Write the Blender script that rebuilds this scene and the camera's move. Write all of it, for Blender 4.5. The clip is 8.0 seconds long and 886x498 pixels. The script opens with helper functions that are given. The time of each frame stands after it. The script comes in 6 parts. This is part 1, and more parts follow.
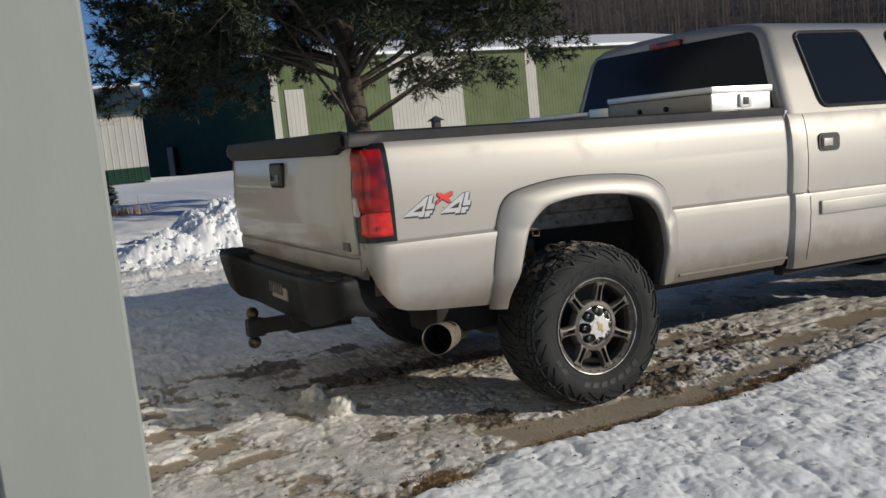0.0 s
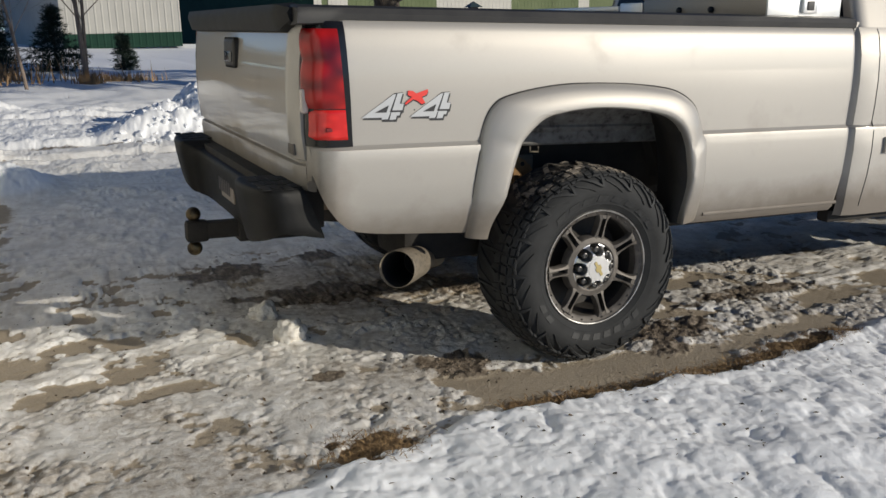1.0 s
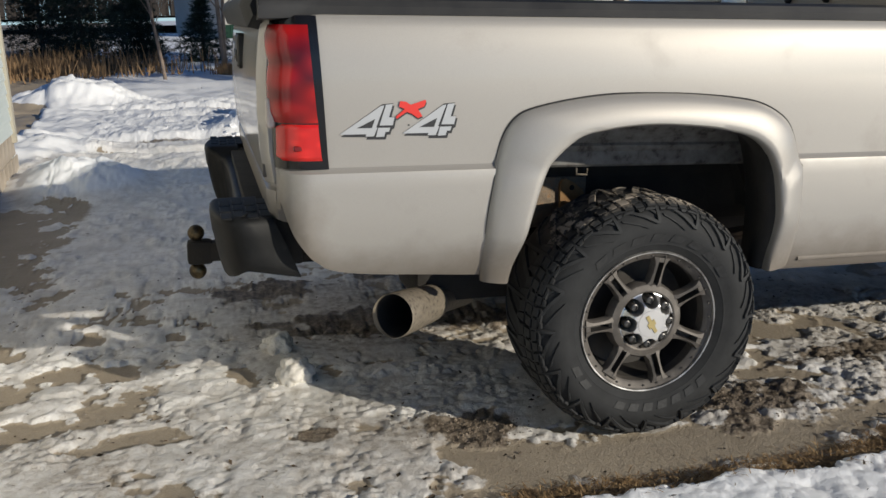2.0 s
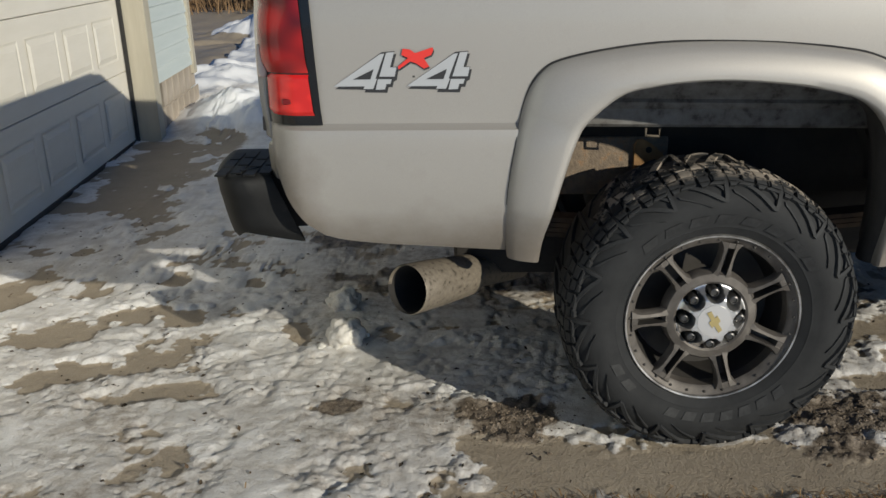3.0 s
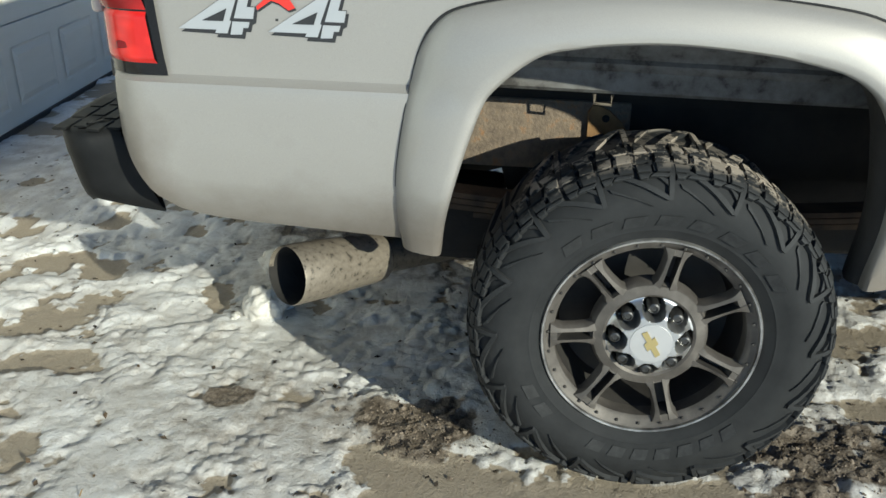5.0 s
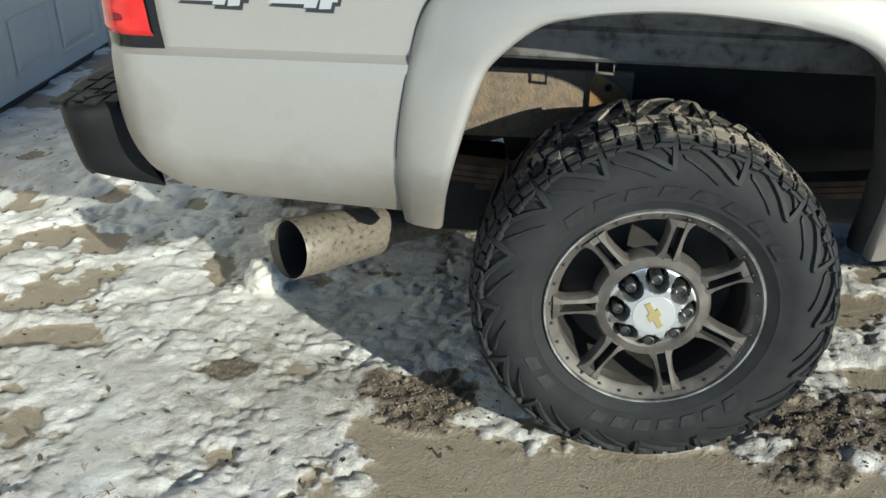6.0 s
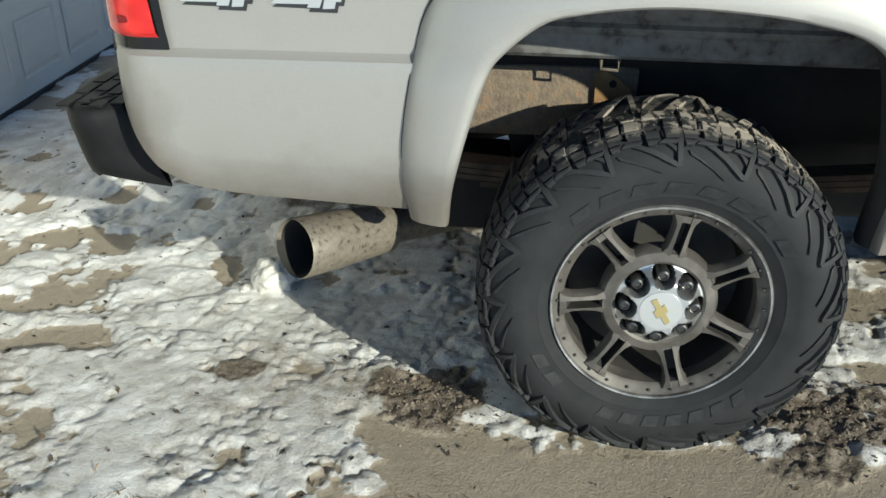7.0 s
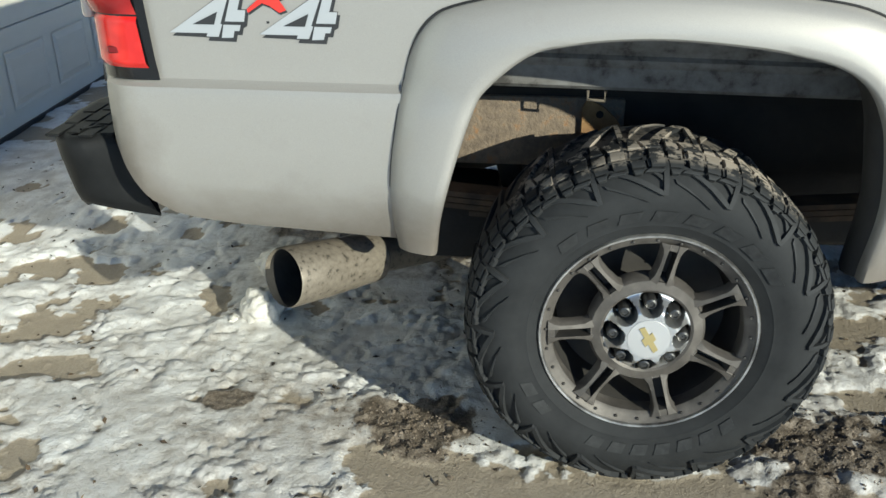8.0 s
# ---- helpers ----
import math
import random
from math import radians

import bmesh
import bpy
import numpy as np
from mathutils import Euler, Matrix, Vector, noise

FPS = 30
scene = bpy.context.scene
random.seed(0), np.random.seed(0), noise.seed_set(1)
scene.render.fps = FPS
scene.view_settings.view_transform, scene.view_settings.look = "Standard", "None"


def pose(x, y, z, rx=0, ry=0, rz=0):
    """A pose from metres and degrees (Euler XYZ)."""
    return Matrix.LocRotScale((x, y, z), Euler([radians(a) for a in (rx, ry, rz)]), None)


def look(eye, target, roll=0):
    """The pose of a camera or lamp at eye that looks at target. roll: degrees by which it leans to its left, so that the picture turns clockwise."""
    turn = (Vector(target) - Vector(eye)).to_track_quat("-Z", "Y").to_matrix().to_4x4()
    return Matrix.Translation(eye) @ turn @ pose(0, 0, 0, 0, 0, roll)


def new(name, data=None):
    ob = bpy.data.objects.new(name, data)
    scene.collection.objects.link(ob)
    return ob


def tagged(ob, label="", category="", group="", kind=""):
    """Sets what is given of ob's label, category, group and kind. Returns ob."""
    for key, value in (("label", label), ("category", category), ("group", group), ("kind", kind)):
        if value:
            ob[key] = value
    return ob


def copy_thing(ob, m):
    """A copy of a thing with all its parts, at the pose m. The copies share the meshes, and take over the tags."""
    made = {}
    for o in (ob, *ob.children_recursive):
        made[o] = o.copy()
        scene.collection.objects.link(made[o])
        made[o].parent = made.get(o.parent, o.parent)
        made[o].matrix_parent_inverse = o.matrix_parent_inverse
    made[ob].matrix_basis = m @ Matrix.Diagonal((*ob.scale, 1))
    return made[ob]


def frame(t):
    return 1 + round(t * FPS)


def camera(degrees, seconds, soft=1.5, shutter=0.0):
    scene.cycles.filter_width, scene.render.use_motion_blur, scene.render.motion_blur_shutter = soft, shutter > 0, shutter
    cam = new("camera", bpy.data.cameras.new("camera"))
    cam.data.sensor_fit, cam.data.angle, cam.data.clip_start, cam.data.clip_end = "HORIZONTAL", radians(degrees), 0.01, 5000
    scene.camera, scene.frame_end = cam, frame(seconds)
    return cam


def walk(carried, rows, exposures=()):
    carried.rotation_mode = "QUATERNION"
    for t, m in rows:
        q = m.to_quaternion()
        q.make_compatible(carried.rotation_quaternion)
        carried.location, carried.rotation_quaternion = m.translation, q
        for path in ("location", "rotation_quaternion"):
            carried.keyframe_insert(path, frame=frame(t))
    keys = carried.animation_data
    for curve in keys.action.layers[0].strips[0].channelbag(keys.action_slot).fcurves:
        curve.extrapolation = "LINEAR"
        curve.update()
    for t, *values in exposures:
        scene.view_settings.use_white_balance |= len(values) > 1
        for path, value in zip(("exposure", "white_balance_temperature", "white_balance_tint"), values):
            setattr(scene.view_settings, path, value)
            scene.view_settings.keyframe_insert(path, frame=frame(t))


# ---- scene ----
cam = camera(52.0, 8.0, 1.5, 0.0)
PATH = [
    (0, (-2.522, -3.455, 1.443), (-1.626, -1.687, 1.182), -5.77),
    (0.1, (-2.454, -3.398, 1.438), (-1.526, -1.648, 1.162), -5.98),
    (0.2, (-2.375, -3.336, 1.436), (-1.496, -1.565, 1.137), -6.22),
    (0.3, (-2.285, -3.278, 1.439), (-1.442, -1.504, 1.062), -5.91),
    (0.5, (-2.183, -3.186, 1.441), (-1.473, -1.363, 1.025), -5.41),
    (0.6, (-2.158, -3.129, 1.453), (-1.472, -1.301, 1.022), -5.00),
    (0.7, (-2.122, -3.088, 1.465), (-1.411, -1.282, 0.985), -4.42),
    (0.8, (-2.066, -3.039, 1.456), (-1.315, -1.258, 0.944), -3.82),
    (1, (-1.971, -2.903, 1.412), (-1.169, -1.137, 0.920), -1.27),
    (1.3, (-1.816, -2.718, 1.415), (-0.991, -0.969, 0.906), -0.49),
    (1.5, (-1.692, -2.648, 1.428), (-0.907, -0.881, 0.919), -2.71),
    (1.7, (-1.522, -2.575, 1.417), (-0.877, -0.742, 0.941), -3.20),
    (2.8, (-0.807, -2.251, 1.407), (-0.580, -0.373, 0.760), 1.29),
    (3, (-0.676, -2.209, 1.407), (-0.688, -0.312, 0.773), -2.37),
    (3.2, (-0.584, -2.204, 1.363), (-0.709, -0.291, 0.793), -2.34),
    (3.5, (-0.371, -2.125, 1.432), (-0.685, -0.240, 0.845), -2.69),
    (4, (-0.294, -1.894, 1.405), (-0.587, -0.027, 0.750), -1.51),
    (4.2, (-0.325, -1.799, 1.398), (-0.678, 0.041, 0.697), 0.36),
    (4.5, (-0.297, -1.757, 1.403), (-0.411, 0.084, 0.631), 0.11),
    (4.7, (-0.270, -1.743, 1.395), (-0.427, 0.091, 0.612), -0.23),
    (6, (-0.272, -1.714, 1.399), (-0.439, 0.085, 0.540), -1.03),
    (6.5, (-0.274, -1.718, 1.397), (-0.436, 0.076, 0.528), -1.28),
    (7, (-0.269, -1.715, 1.402), (-0.452, 0.079, 0.538), -1.80),
    (7.5, (-0.258, -1.719, 1.406), (-0.443, 0.081, 0.554), -1.92),
    (8, (-0.265, -1.723, 1.401), (-0.427, 0.101, 0.598), -1.56),
]
LIGHT = [(0.0, -0.53, 6690, 8), (0.5, -0.36, 6670, 8), (1.0, -0.35, 6690, 8), (1.7, -0.26, 6690, 8), (2.8, -0.45, 6630, 7), (3.0, -0.42, 6610, 6), (3.5, -0.20, 6530, 4), (4.0, -0.12, 6390, 0), (4.5, 0.01, 6250, -2), (6.0, 0.26, 6190, -2), (8.0, 0.26, 6190, -2)]
walk(cam, [(t, look(eye, target, roll)) for t, eye, target, roll in PATH], LIGHT)

# ---- light ----
SUN_AZ = Vector((1.554, -1.60, 0.666)).normalized()
world = bpy.data.worlds.new("sky")
scene.world = world
world.use_nodes = True
wn = world.node_tree.nodes
sky = wn.new("ShaderNodeTexSky")
sky.sky_type, sky.sun_disc = "NISHITA", False
sky.sun_elevation = math.asin(SUN_AZ.z)
sky.sun_rotation = math.atan2(SUN_AZ.x, SUN_AZ.y)
sky.air_density, sky.dust_density, sky.ozone_density = 0.62, 0.02, 4.5
sky.altitude = 1500
world.node_tree.links.new(sky.outputs[0], wn["Background"].inputs[0])
wn["Background"].inputs[1].default_value = 0.112
sun = new("sun", bpy.data.lights.new("sun", "SUN"))
sun.data.energy, sun.data.angle, sun.data.color = 4.7, radians(0.55), (1.0, 0.93, 0.82)
sun.matrix_world = look(SUN_AZ * 60, (0, 0, 0))


# ---- materials ----
def material(name, colour, rough=0.6, metal=0.0, coat=0.0, spec=0.5):
    m = bpy.data.materials.new(name)
    m.use_nodes = True
    b = m.node_tree.nodes["Principled BSDF"]
    b.inputs["Base Color"].default_value = (*colour, 1)
    b.inputs["Roughness"].default_value = rough
    b.inputs["Metallic"].default_value = metal
    b.inputs["Coat Weight"].default_value = coat
    b.inputs["Coat Roughness"].default_value = 0.05
    b.inputs["Specular IOR Level"].default_value = spec
    return m


def node(m, kind, **inputs):
    n = m.node_tree.nodes.new("ShaderNode" + kind)
    for k, v in inputs.items():
        n.inputs[k.replace("_", " ")].default_value = v
    return n


def link(m, a, b):
    m.node_tree.links.new(a, b)


def coords(m, space="Object"):
    return node(m, "TexCoord").outputs[space]


def ramp(m, source, stops):
    n = node(m, "ValToRGB")
    e = n.color_ramp.elements
    while len(e) < len(stops):
        e.new(0.5)
    for el, (p, c) in zip(e, stops):
        el.position, el.color = p, (*c, 1) if len(c) == 3 else c
    link(m, source, n.inputs[0])
    return n.outputs[0]


def grain(m, stops, scale, detail=6, rough_range=None, bump=0.0, bump_scale=None, stretch=(1, 1, 1), distance=0.01):
    """Colour from noise at one scale times fine noise, with a bump of its own."""
    b = m.node_tree.nodes["Principled BSDF"]
    mp = node(m, "Mapping")
    mp.inputs["Scale"].default_value = stretch
    link(m, coords(m), mp.inputs[0])
    n = node(m, "TexNoise", Scale=scale, Detail=detail, Roughness=0.62)
    link(m, mp.outputs[0], n.inputs["Vector"])
    out = ramp(m, n.outputs[0], stops)
    link(m, out, b.inputs["Base Color"])
    if rough_range:
        r = node(m, "MapRange")
        r.inputs["To Min"].default_value, r.inputs["To Max"].default_value = rough_range
        link(m, n.outputs[0], r.inputs[0])
        link(m, r.outputs[0], b.inputs["Roughness"])
    if bump:
        n2 = node(m, "TexNoise", Scale=bump_scale or scale * 4, Detail=5)
        link(m, mp.outputs[0], n2.inputs["Vector"])
        bm_ = node(m, "Bump", Strength=bump, Distance=distance)
        link(m, n2.outputs[0], bm_.inputs["Height"])
        link(m, bm_.outputs[0], b.inputs["Normal"])
    return m


PAINT = material("pewter_paint", (0.45, 0.425, 0.375), 0.45, 0.34, 0.4)


def dirt_paint(m, base, dirt):
    b = m.node_tree.nodes["Principled BSDF"]
    co = coords(m)
    n = node(m, "TexNoise", Scale=3.0, Detail=7, Roughness=0.65)
    link(m, co, n.inputs["Vector"])
    fl = node(m, "TexNoise", Scale=900.0, Detail=1)
    link(m, co, fl.inputs["Vector"])
    sep = node(m, "SeparateXYZ")
    link(m, co, sep.inputs[0])
    low = node(m, "MapRange")
    low.inputs["From Min"].default_value, low.inputs["From Max"].default_value = 0.72, 0.545
    low.inputs["To Min"].default_value, low.inputs["To Max"].default_value = -0.12, 0.62
    link(m, sep.outputs[2], low.inputs[0])
    add = node(m, "Math")
    add.operation = "ADD"
    link(m, n.outputs[0], add.inputs[0])
    link(m, low.outputs[0], add.inputs[1])
    # road grime thrown up round the tail's corner
    gx, gz = node(m, "MapRange"), node(m, "MapRange")
    gx.inputs["From Min"].default_value, gx.inputs["From Max"].default_value = -0.90, -1.04
    gx.inputs["To Max"].default_value = 0.75
    gz.inputs["From Min"].default_value, gz.inputs["From Max"].default_value = 0.92, 0.70
    link(m, sep.outputs[0], gx.inputs[0])
    link(m, sep.outputs[2], gz.inputs[0])
    gm_ = node(m, "Math")
    gm_.operation = "MULTIPLY_ADD"
    link(m, gx.outputs[0], gm_.inputs[0])
    link(m, gz.outputs[0], gm_.inputs[1])
    link(m, add.outputs[0], gm_.inputs[2])
    f = ramp(m, gm_.outputs[0], [(0.45, (0, 0, 0)), (1.0, (0.75, 0.75, 0.75))])
    flake = ramp(m, fl.outputs[0], [(0.3, tuple(c * 0.93 for c in base)), (0.7, tuple(min(1, c * 1.06) for c in base))])
    mx = node(m, "Mix")
    mx.data_type = "RGBA"
    link(m, f, mx.inputs[0])
    link(m, flake, mx.inputs[6])
    mx.inputs[7].default_value = (*dirt, 1)
    link(m, mx.outputs[2], b.inputs["Base Color"])
    r = node(m, "MapRange")
    r.inputs["To Min"].default_value, r.inputs["To Max"].default_value = 0.48, 0.85
    link(m, f, r.inputs[0])
    link(m, r.outputs[0], b.inputs["Roughness"])
    c = node(m, "MapRange")
    c.inputs["To Min"].default_value, c.inputs["To Max"].default_value = 0.75, 0.0
    link(m, f, c.inputs[0])
    link(m, c.outputs[0], b.inputs["Coat Weight"])


dirt_paint(PAINT, (0.386, 0.364, 0.332), (0.16, 0.13, 0.10))
BLACK_PLASTIC = grain(material("black_plastic", (0.03, 0.03, 0.032), 0.55), [(0.3, (0.012, 0.012, 0.013)), (0.75, (0.032, 0.031, 0.03))], 9, 8, (0.42, 0.65), 0.25, 350, distance=0.001)
GLOSS_BLACK = material("gloss_black", (0.008, 0.008, 0.009), 0.18)
RUBBER = material("tyre_rubber", (0.03, 0.03, 0.03), 0.8)
# dusty ribs, lighter than RUBBER so the recesses' shade sits in the colour
LUGS = material("dusty_relief_rubber", (0.04, 0.04, 0.04), 0.75)
LENS_RED = material("red_lens", (0.5, 0.012, 0.015), 0.2, 0, 0.1)


def facets(m, stops, scale):
    """Moulded facets inside a lamp's lens."""
    v = node(m, "TexVoronoi", Scale=scale)
    v.feature = "SMOOTH_F1"
    mp = node(m, "Mapping")
    mp.inputs["Scale"].default_value = (1, 1, 1.8)
    link(m, coords(m), mp.inputs[0])
    link(m, mp.outputs[0], v.inputs["Vector"])
    b = m.node_tree.nodes["Principled BSDF"]
    link(m, ramp(m, v.outputs["Distance"], stops), b.inputs["Base Color"])


facets(LENS_RED, [(0.10, (0.50, 0.014, 0.012)), (0.36, (0.36, 0.009, 0.009)), (0.56, (0.20, 0.005, 0.006)), (0.76, (0.06, 0.002, 0.003))], 12)
LENS_LOW = material("red_reflector", (0.46, 0.010, 0.010), 0.22, 0, 0.4)
facets(LENS_LOW, [(0.05, (0.78, 0.028, 0.022)), (0.5, (0.60, 0.016, 0.014))], 24)
LENS_SLOT = material("dark_red_slot", (0.16, 0.004, 0.005), 0.4)
LENS_CLEAR = material("clear_lens", (0.5, 0.42, 0.38), 0.15, 0, 1.0)
GLASS_DARK = material("tinted_glass", (0.010, 0.013, 0.018), 0.12, 0, 0.0, 0.15)
CHROME = material("chrome", (0.72, 0.71, 0.69), 0.3, 0.9)
STEEL = grain(material("dull_steel", (0.2, 0.17, 0.14), 0.5, 0.3), [(0.34, (0.065, 0.055, 0.043)), (0.43, (0.205, 0.174, 0.134)), (0.7, (0.285, 0.245, 0.19))], 75, 9, (0.4, 0.65), 0.15, 160, distance=0.0008)
BUMPER = grain(material("bumper_black", (0.02, 0.02, 0.021), 0.55, 0, 0, 0.2), [(0.3, (0.0065, 0.0068, 0.007)), (0.6, (0.0135, 0.0138, 0.014)), (0.8, (0.028, 0.027, 0.025))], 14, 9, (0.45, 0.65), 0.2, 400, distance=0.0008)
ALLOY = grain(material("dusty_alloy", (0.2, 0.18, 0.16), 0.5, 0.35), [(0.3, (0.075, 0.066, 0.058)), (0.55, (0.135, 0.120, 0.105)), (0.75, (0.215, 0.193, 0.17))], 16, 9, (0.45, 0.7), 0.1, 300, distance=0.0006)
ALLOY_DARK = grain(material("alloy_barrel", (0.05, 0.047, 0.045), 0.6, 0.3), [(0.3, (0.03, 0.028, 0.027)), (0.75, (0.075, 0.068, 0.06))], 10, 6)
RUST = grain(material("rusty_frame", (0.2, 0.13, 0.08), 0.85), [(0.3, (0.13, 0.1, 0.075)), (0.55, (0.22, 0.17, 0.12)), (0.75, (0.3, 0.15, 0.06))], 38, 10, None, 0.8, 160, distance=0.004)
UNDER = grain(material("underbody", (0.035, 0.032, 0.03), 0.85), [(0.3, (0.012, 0.0115, 0.011)), (0.75, (0.035, 0.03, 0.025))], 8, 8, None, 0.5, 60, distance=0.003)
GREY_LINER = grain(material("grey_liner", (0.16, 0.16, 0.155), 0.7), [(0.36, (0.05, 0.045, 0.04)), (0.45, (0.125, 0.118, 0.108)), (0.6, (0.175, 0.17, 0.16)), (0.75, (0.21, 0.208, 0.20))], 24, 10, None, 0.4, 80, distance=0.002)
DOOR_WHITE = grain(material("door_white", (0.74, 0.7, 0.6), 0.5), [(0.3, (0.76, 0.725, 0.635)), (0.7, (0.82, 0.785, 0.70))], 2.5, 6, (0.42, 0.6), 0.12, 140, stretch=(1, 1, 6), distance=0.001)
TRIM = grain(material("trim_cream", (0.68, 0.66, 0.58), 0.55), [(0.3, (0.43, 0.395, 0.31)), (0.7, (0.50, 0.465, 0.375))], 4, 7, None, 0.25, 120, stretch=(6, 6, 0.6), distance=0.0015)
# near side wall's boards and post: a darker tone than SIDING and TRIM
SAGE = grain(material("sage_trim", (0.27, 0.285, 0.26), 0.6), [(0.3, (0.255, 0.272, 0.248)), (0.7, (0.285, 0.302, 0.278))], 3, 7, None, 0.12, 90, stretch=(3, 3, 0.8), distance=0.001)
SIDING = grain(material("siding_pale_blue", (0.56, 0.63, 0.62), 0.5), [(0.3, (0.53, 0.6, 0.59)), (0.7, (0.6, 0.66, 0.65))], 5, 7, None, 0.2, 130, stretch=(1, 0.3, 8), distance=0.001)
SHED_WHITE = grain(material("shed_white", (0.72, 0.71, 0.66), 0.8, 0, 0, 0.15), [(0.3, (0.42, 0.405, 0.365)), (0.7, (0.49, 0.475, 0.43))], 0.8, 6)
SHED_GREEN = grain(material("shed_green", (0.2, 0.24, 0.13), 0.8, 0, 0, 0.15), [(0.3, (0.10, 0.125, 0.062)), (0.7, (0.14, 0.165, 0.09))], 0.6, 6)
# green taken darker than its paint, to hold the workshop end wall's shade
SHED_DARKENED = grain(material("shed_darkened_green", (0.02, 0.1, 0.065), 0.8, 0, 0, 0.15), [(0.3, (0.014, 0.042, 0.028)), (0.7, (0.02, 0.055, 0.037))], 0.6, 6)
SHED_TEAL = grain(material("shed_roof_teal", (0.05, 0.12, 0.14), 0.4, 0.2), [(0.3, (0.035, 0.058, 0.066)), (0.7, (0.05, 0.078, 0.086))], 0.5, 5)
SNOW = grain(material("snow", (0.84, 0.86, 0.9), 0.75), [(0.3, (0.78, 0.81, 0.86)), (0.65, (0.88, 0.89, 0.91))], 3, 8, None, 0.7, 30, distance=0.02)
BARK = grain(material("bark", (0.12, 0.09, 0.065), 0.9), [(0.3, (0.035, 0.028, 0.022)), (0.7, (0.095, 0.074, 0.056))], 12, 8, None, 0.8, 40, stretch=(1, 1, 0.3), distance=0.01)
NEEDLES = grain(material("pine_needles", (0.05, 0.085, 0.035), 0.7), [(0.3, (0.014, 0.024, 0.010)), (0.7, (0.052, 0.060, 0.026))], 2.5, 5)
SPRUCE = grain(material("spruce_needles", (0.02, 0.04, 0.028), 0.75), [(0.3, (0.012, 0.026, 0.018)), (0.7, (0.032, 0.055, 0.036))], 2, 4)
BROWN_BRUSH = grain(material("brown_brush", (0.28, 0.17, 0.08), 0.9), [(0.3, (0.2, 0.12, 0.06)), (0.7, (0.36, 0.23, 0.12))], 3, 4)
TWIG = grain(material("twig_bark", (0.2, 0.16, 0.13), 0.9), [(0.3, (0.13, 0.10, 0.08)), (0.7, (0.27, 0.215, 0.175))], 8, 5)
WOODS = grain(material("far_woods", (0.1, 0.085, 0.075), 0.95), [(0.3, (0.035, 0.030, 0.028)), (0.7, (0.085, 0.072, 0.064))], 0.3, 6)


# ---- building helpers ----
BODY = []


def thing(name, label, category, group="", kind="", at=(0, 0, 0), turn=0.0):
    e = new(name)
    e.empty_display_size = 0.1
    e.matrix_basis = pose(*at, 0, 0, turn)
    return tagged(e, label, category, group, kind)


def body_place(co):
    """From the drawing's body, 2.0 wide and with its cab 1.25 ahead of the axle, to the real one."""
    x, y, z = co
    y = y if y < 0.3 else 0.3 + (y - 0.3) * 0.9214 if y < 1.7 else y - 0.11
    x = x if x < 0.55 else 0.55 + (x - 0.55) * 0.94 if x < 1.25 else x - 0.042
    return x, y, z


def part(name, bm, mat, parent=None, label="", smooth=True, mats=(), angle=40):
    me = bpy.data.meshes.new(name)
    if parent in BODY or (parent is not None and parent.type == "MESH" and parent.parent in BODY):
        for v in bm.verts:
            v.co = body_place(v.co)
    bm.to_mesh(me)
    bm.free()
    me.materials.append(mat)
    for m in mats:
        me.materials.append(m)
    if smooth:
        me.shade_smooth()
        me.set_sharp_from_angle(angle=radians(angle))
    ob = new(name, me)
    ob.parent = parent
    if label:
        ob["label"] = label
    return ob


def box(bm, lo, hi, bevel=0.0, seg=2):
    lo, hi = Vector(lo), Vector(hi)
    g = bmesh.ops.create_cube(bm, size=1.0, matrix=Matrix.Translation((lo + hi) / 2) @ Matrix.Diagonal((*(hi - lo), 1)))
    if bevel:
        es = list({e for v in g["verts"] for e in v.link_edges})
        bmesh.ops.bevel(bm, geom=es, offset=bevel, segments=seg, affect="EDGES", profile=0.6)
    return bm


def boxed(lo, hi, bevel=0.0, seg=2):
    return box(bmesh.new(), lo, hi, bevel, seg)


def grid(bm, rows, closed_u=False, closed_v=False, flip=False, slot=0):
    """Faces between rows of points of equal length."""
    vs = [[bm.verts.new(p) for p in r] for r in rows]
    n, k = len(vs), len(vs[0])
    for i in range(n if closed_u else n - 1):
        for j in range(k if closed_v else k - 1):
            q = [vs[i][j], vs[i][(j + 1) % k], vs[(i + 1) % n][(j + 1) % k], vs[(i + 1) % n][j]]
            f = bm.faces.new(q[::-1] if flip else q)
            f.material_index = slot
    return vs


def tube(bm, pts, radii, sides=10, cap=True):
    pts = [Vector(p) for p in pts]
    rows, up = [], Vector((0.31, 0.17, 0.93))
    for i, p in enumerate(pts):
        d = (pts[min(i + 1, len(pts) - 1)] - pts[max(i - 1, 0)]).normalized()
        a = d.cross(up)
        if a.length < 0.05:
            a = d.cross(Vector((1, 0, 0)))
        a.normalize()
        b = d.cross(a)
        r = float(radii[i] if hasattr(radii, "__len__") else radii)
        rows.append([p + r * (math.cos(2 * math.pi * k / sides) * a + math.sin(2 * math.pi * k / sides) * b) for k in range(sides)])
    vs = grid(bm, rows, closed_v=True)
    if cap:
        bm.faces.new(vs[0])
        bm.faces.new(vs[-1][::-1])
    return bm


def lathe(bm, profile, centre, axis="y", seg=48, start=0.0):
    """Revolves (radius, offset along the axis) round a centre."""
    c, rows = Vector(centre), []
    for i in range(seg):
        a = start + 2 * math.pi * i / seg
        ca, sa = math.cos(a), math.sin(a)
        rows.append([c + (Vector((r * ca, o, r * sa)) if axis == "y" else Vector((o, r * ca, r * sa)) if axis == "x" else Vector((r * ca, r * sa, o))) for r, o in profile])
    grid(bm, rows, closed_u=True)
    return bm


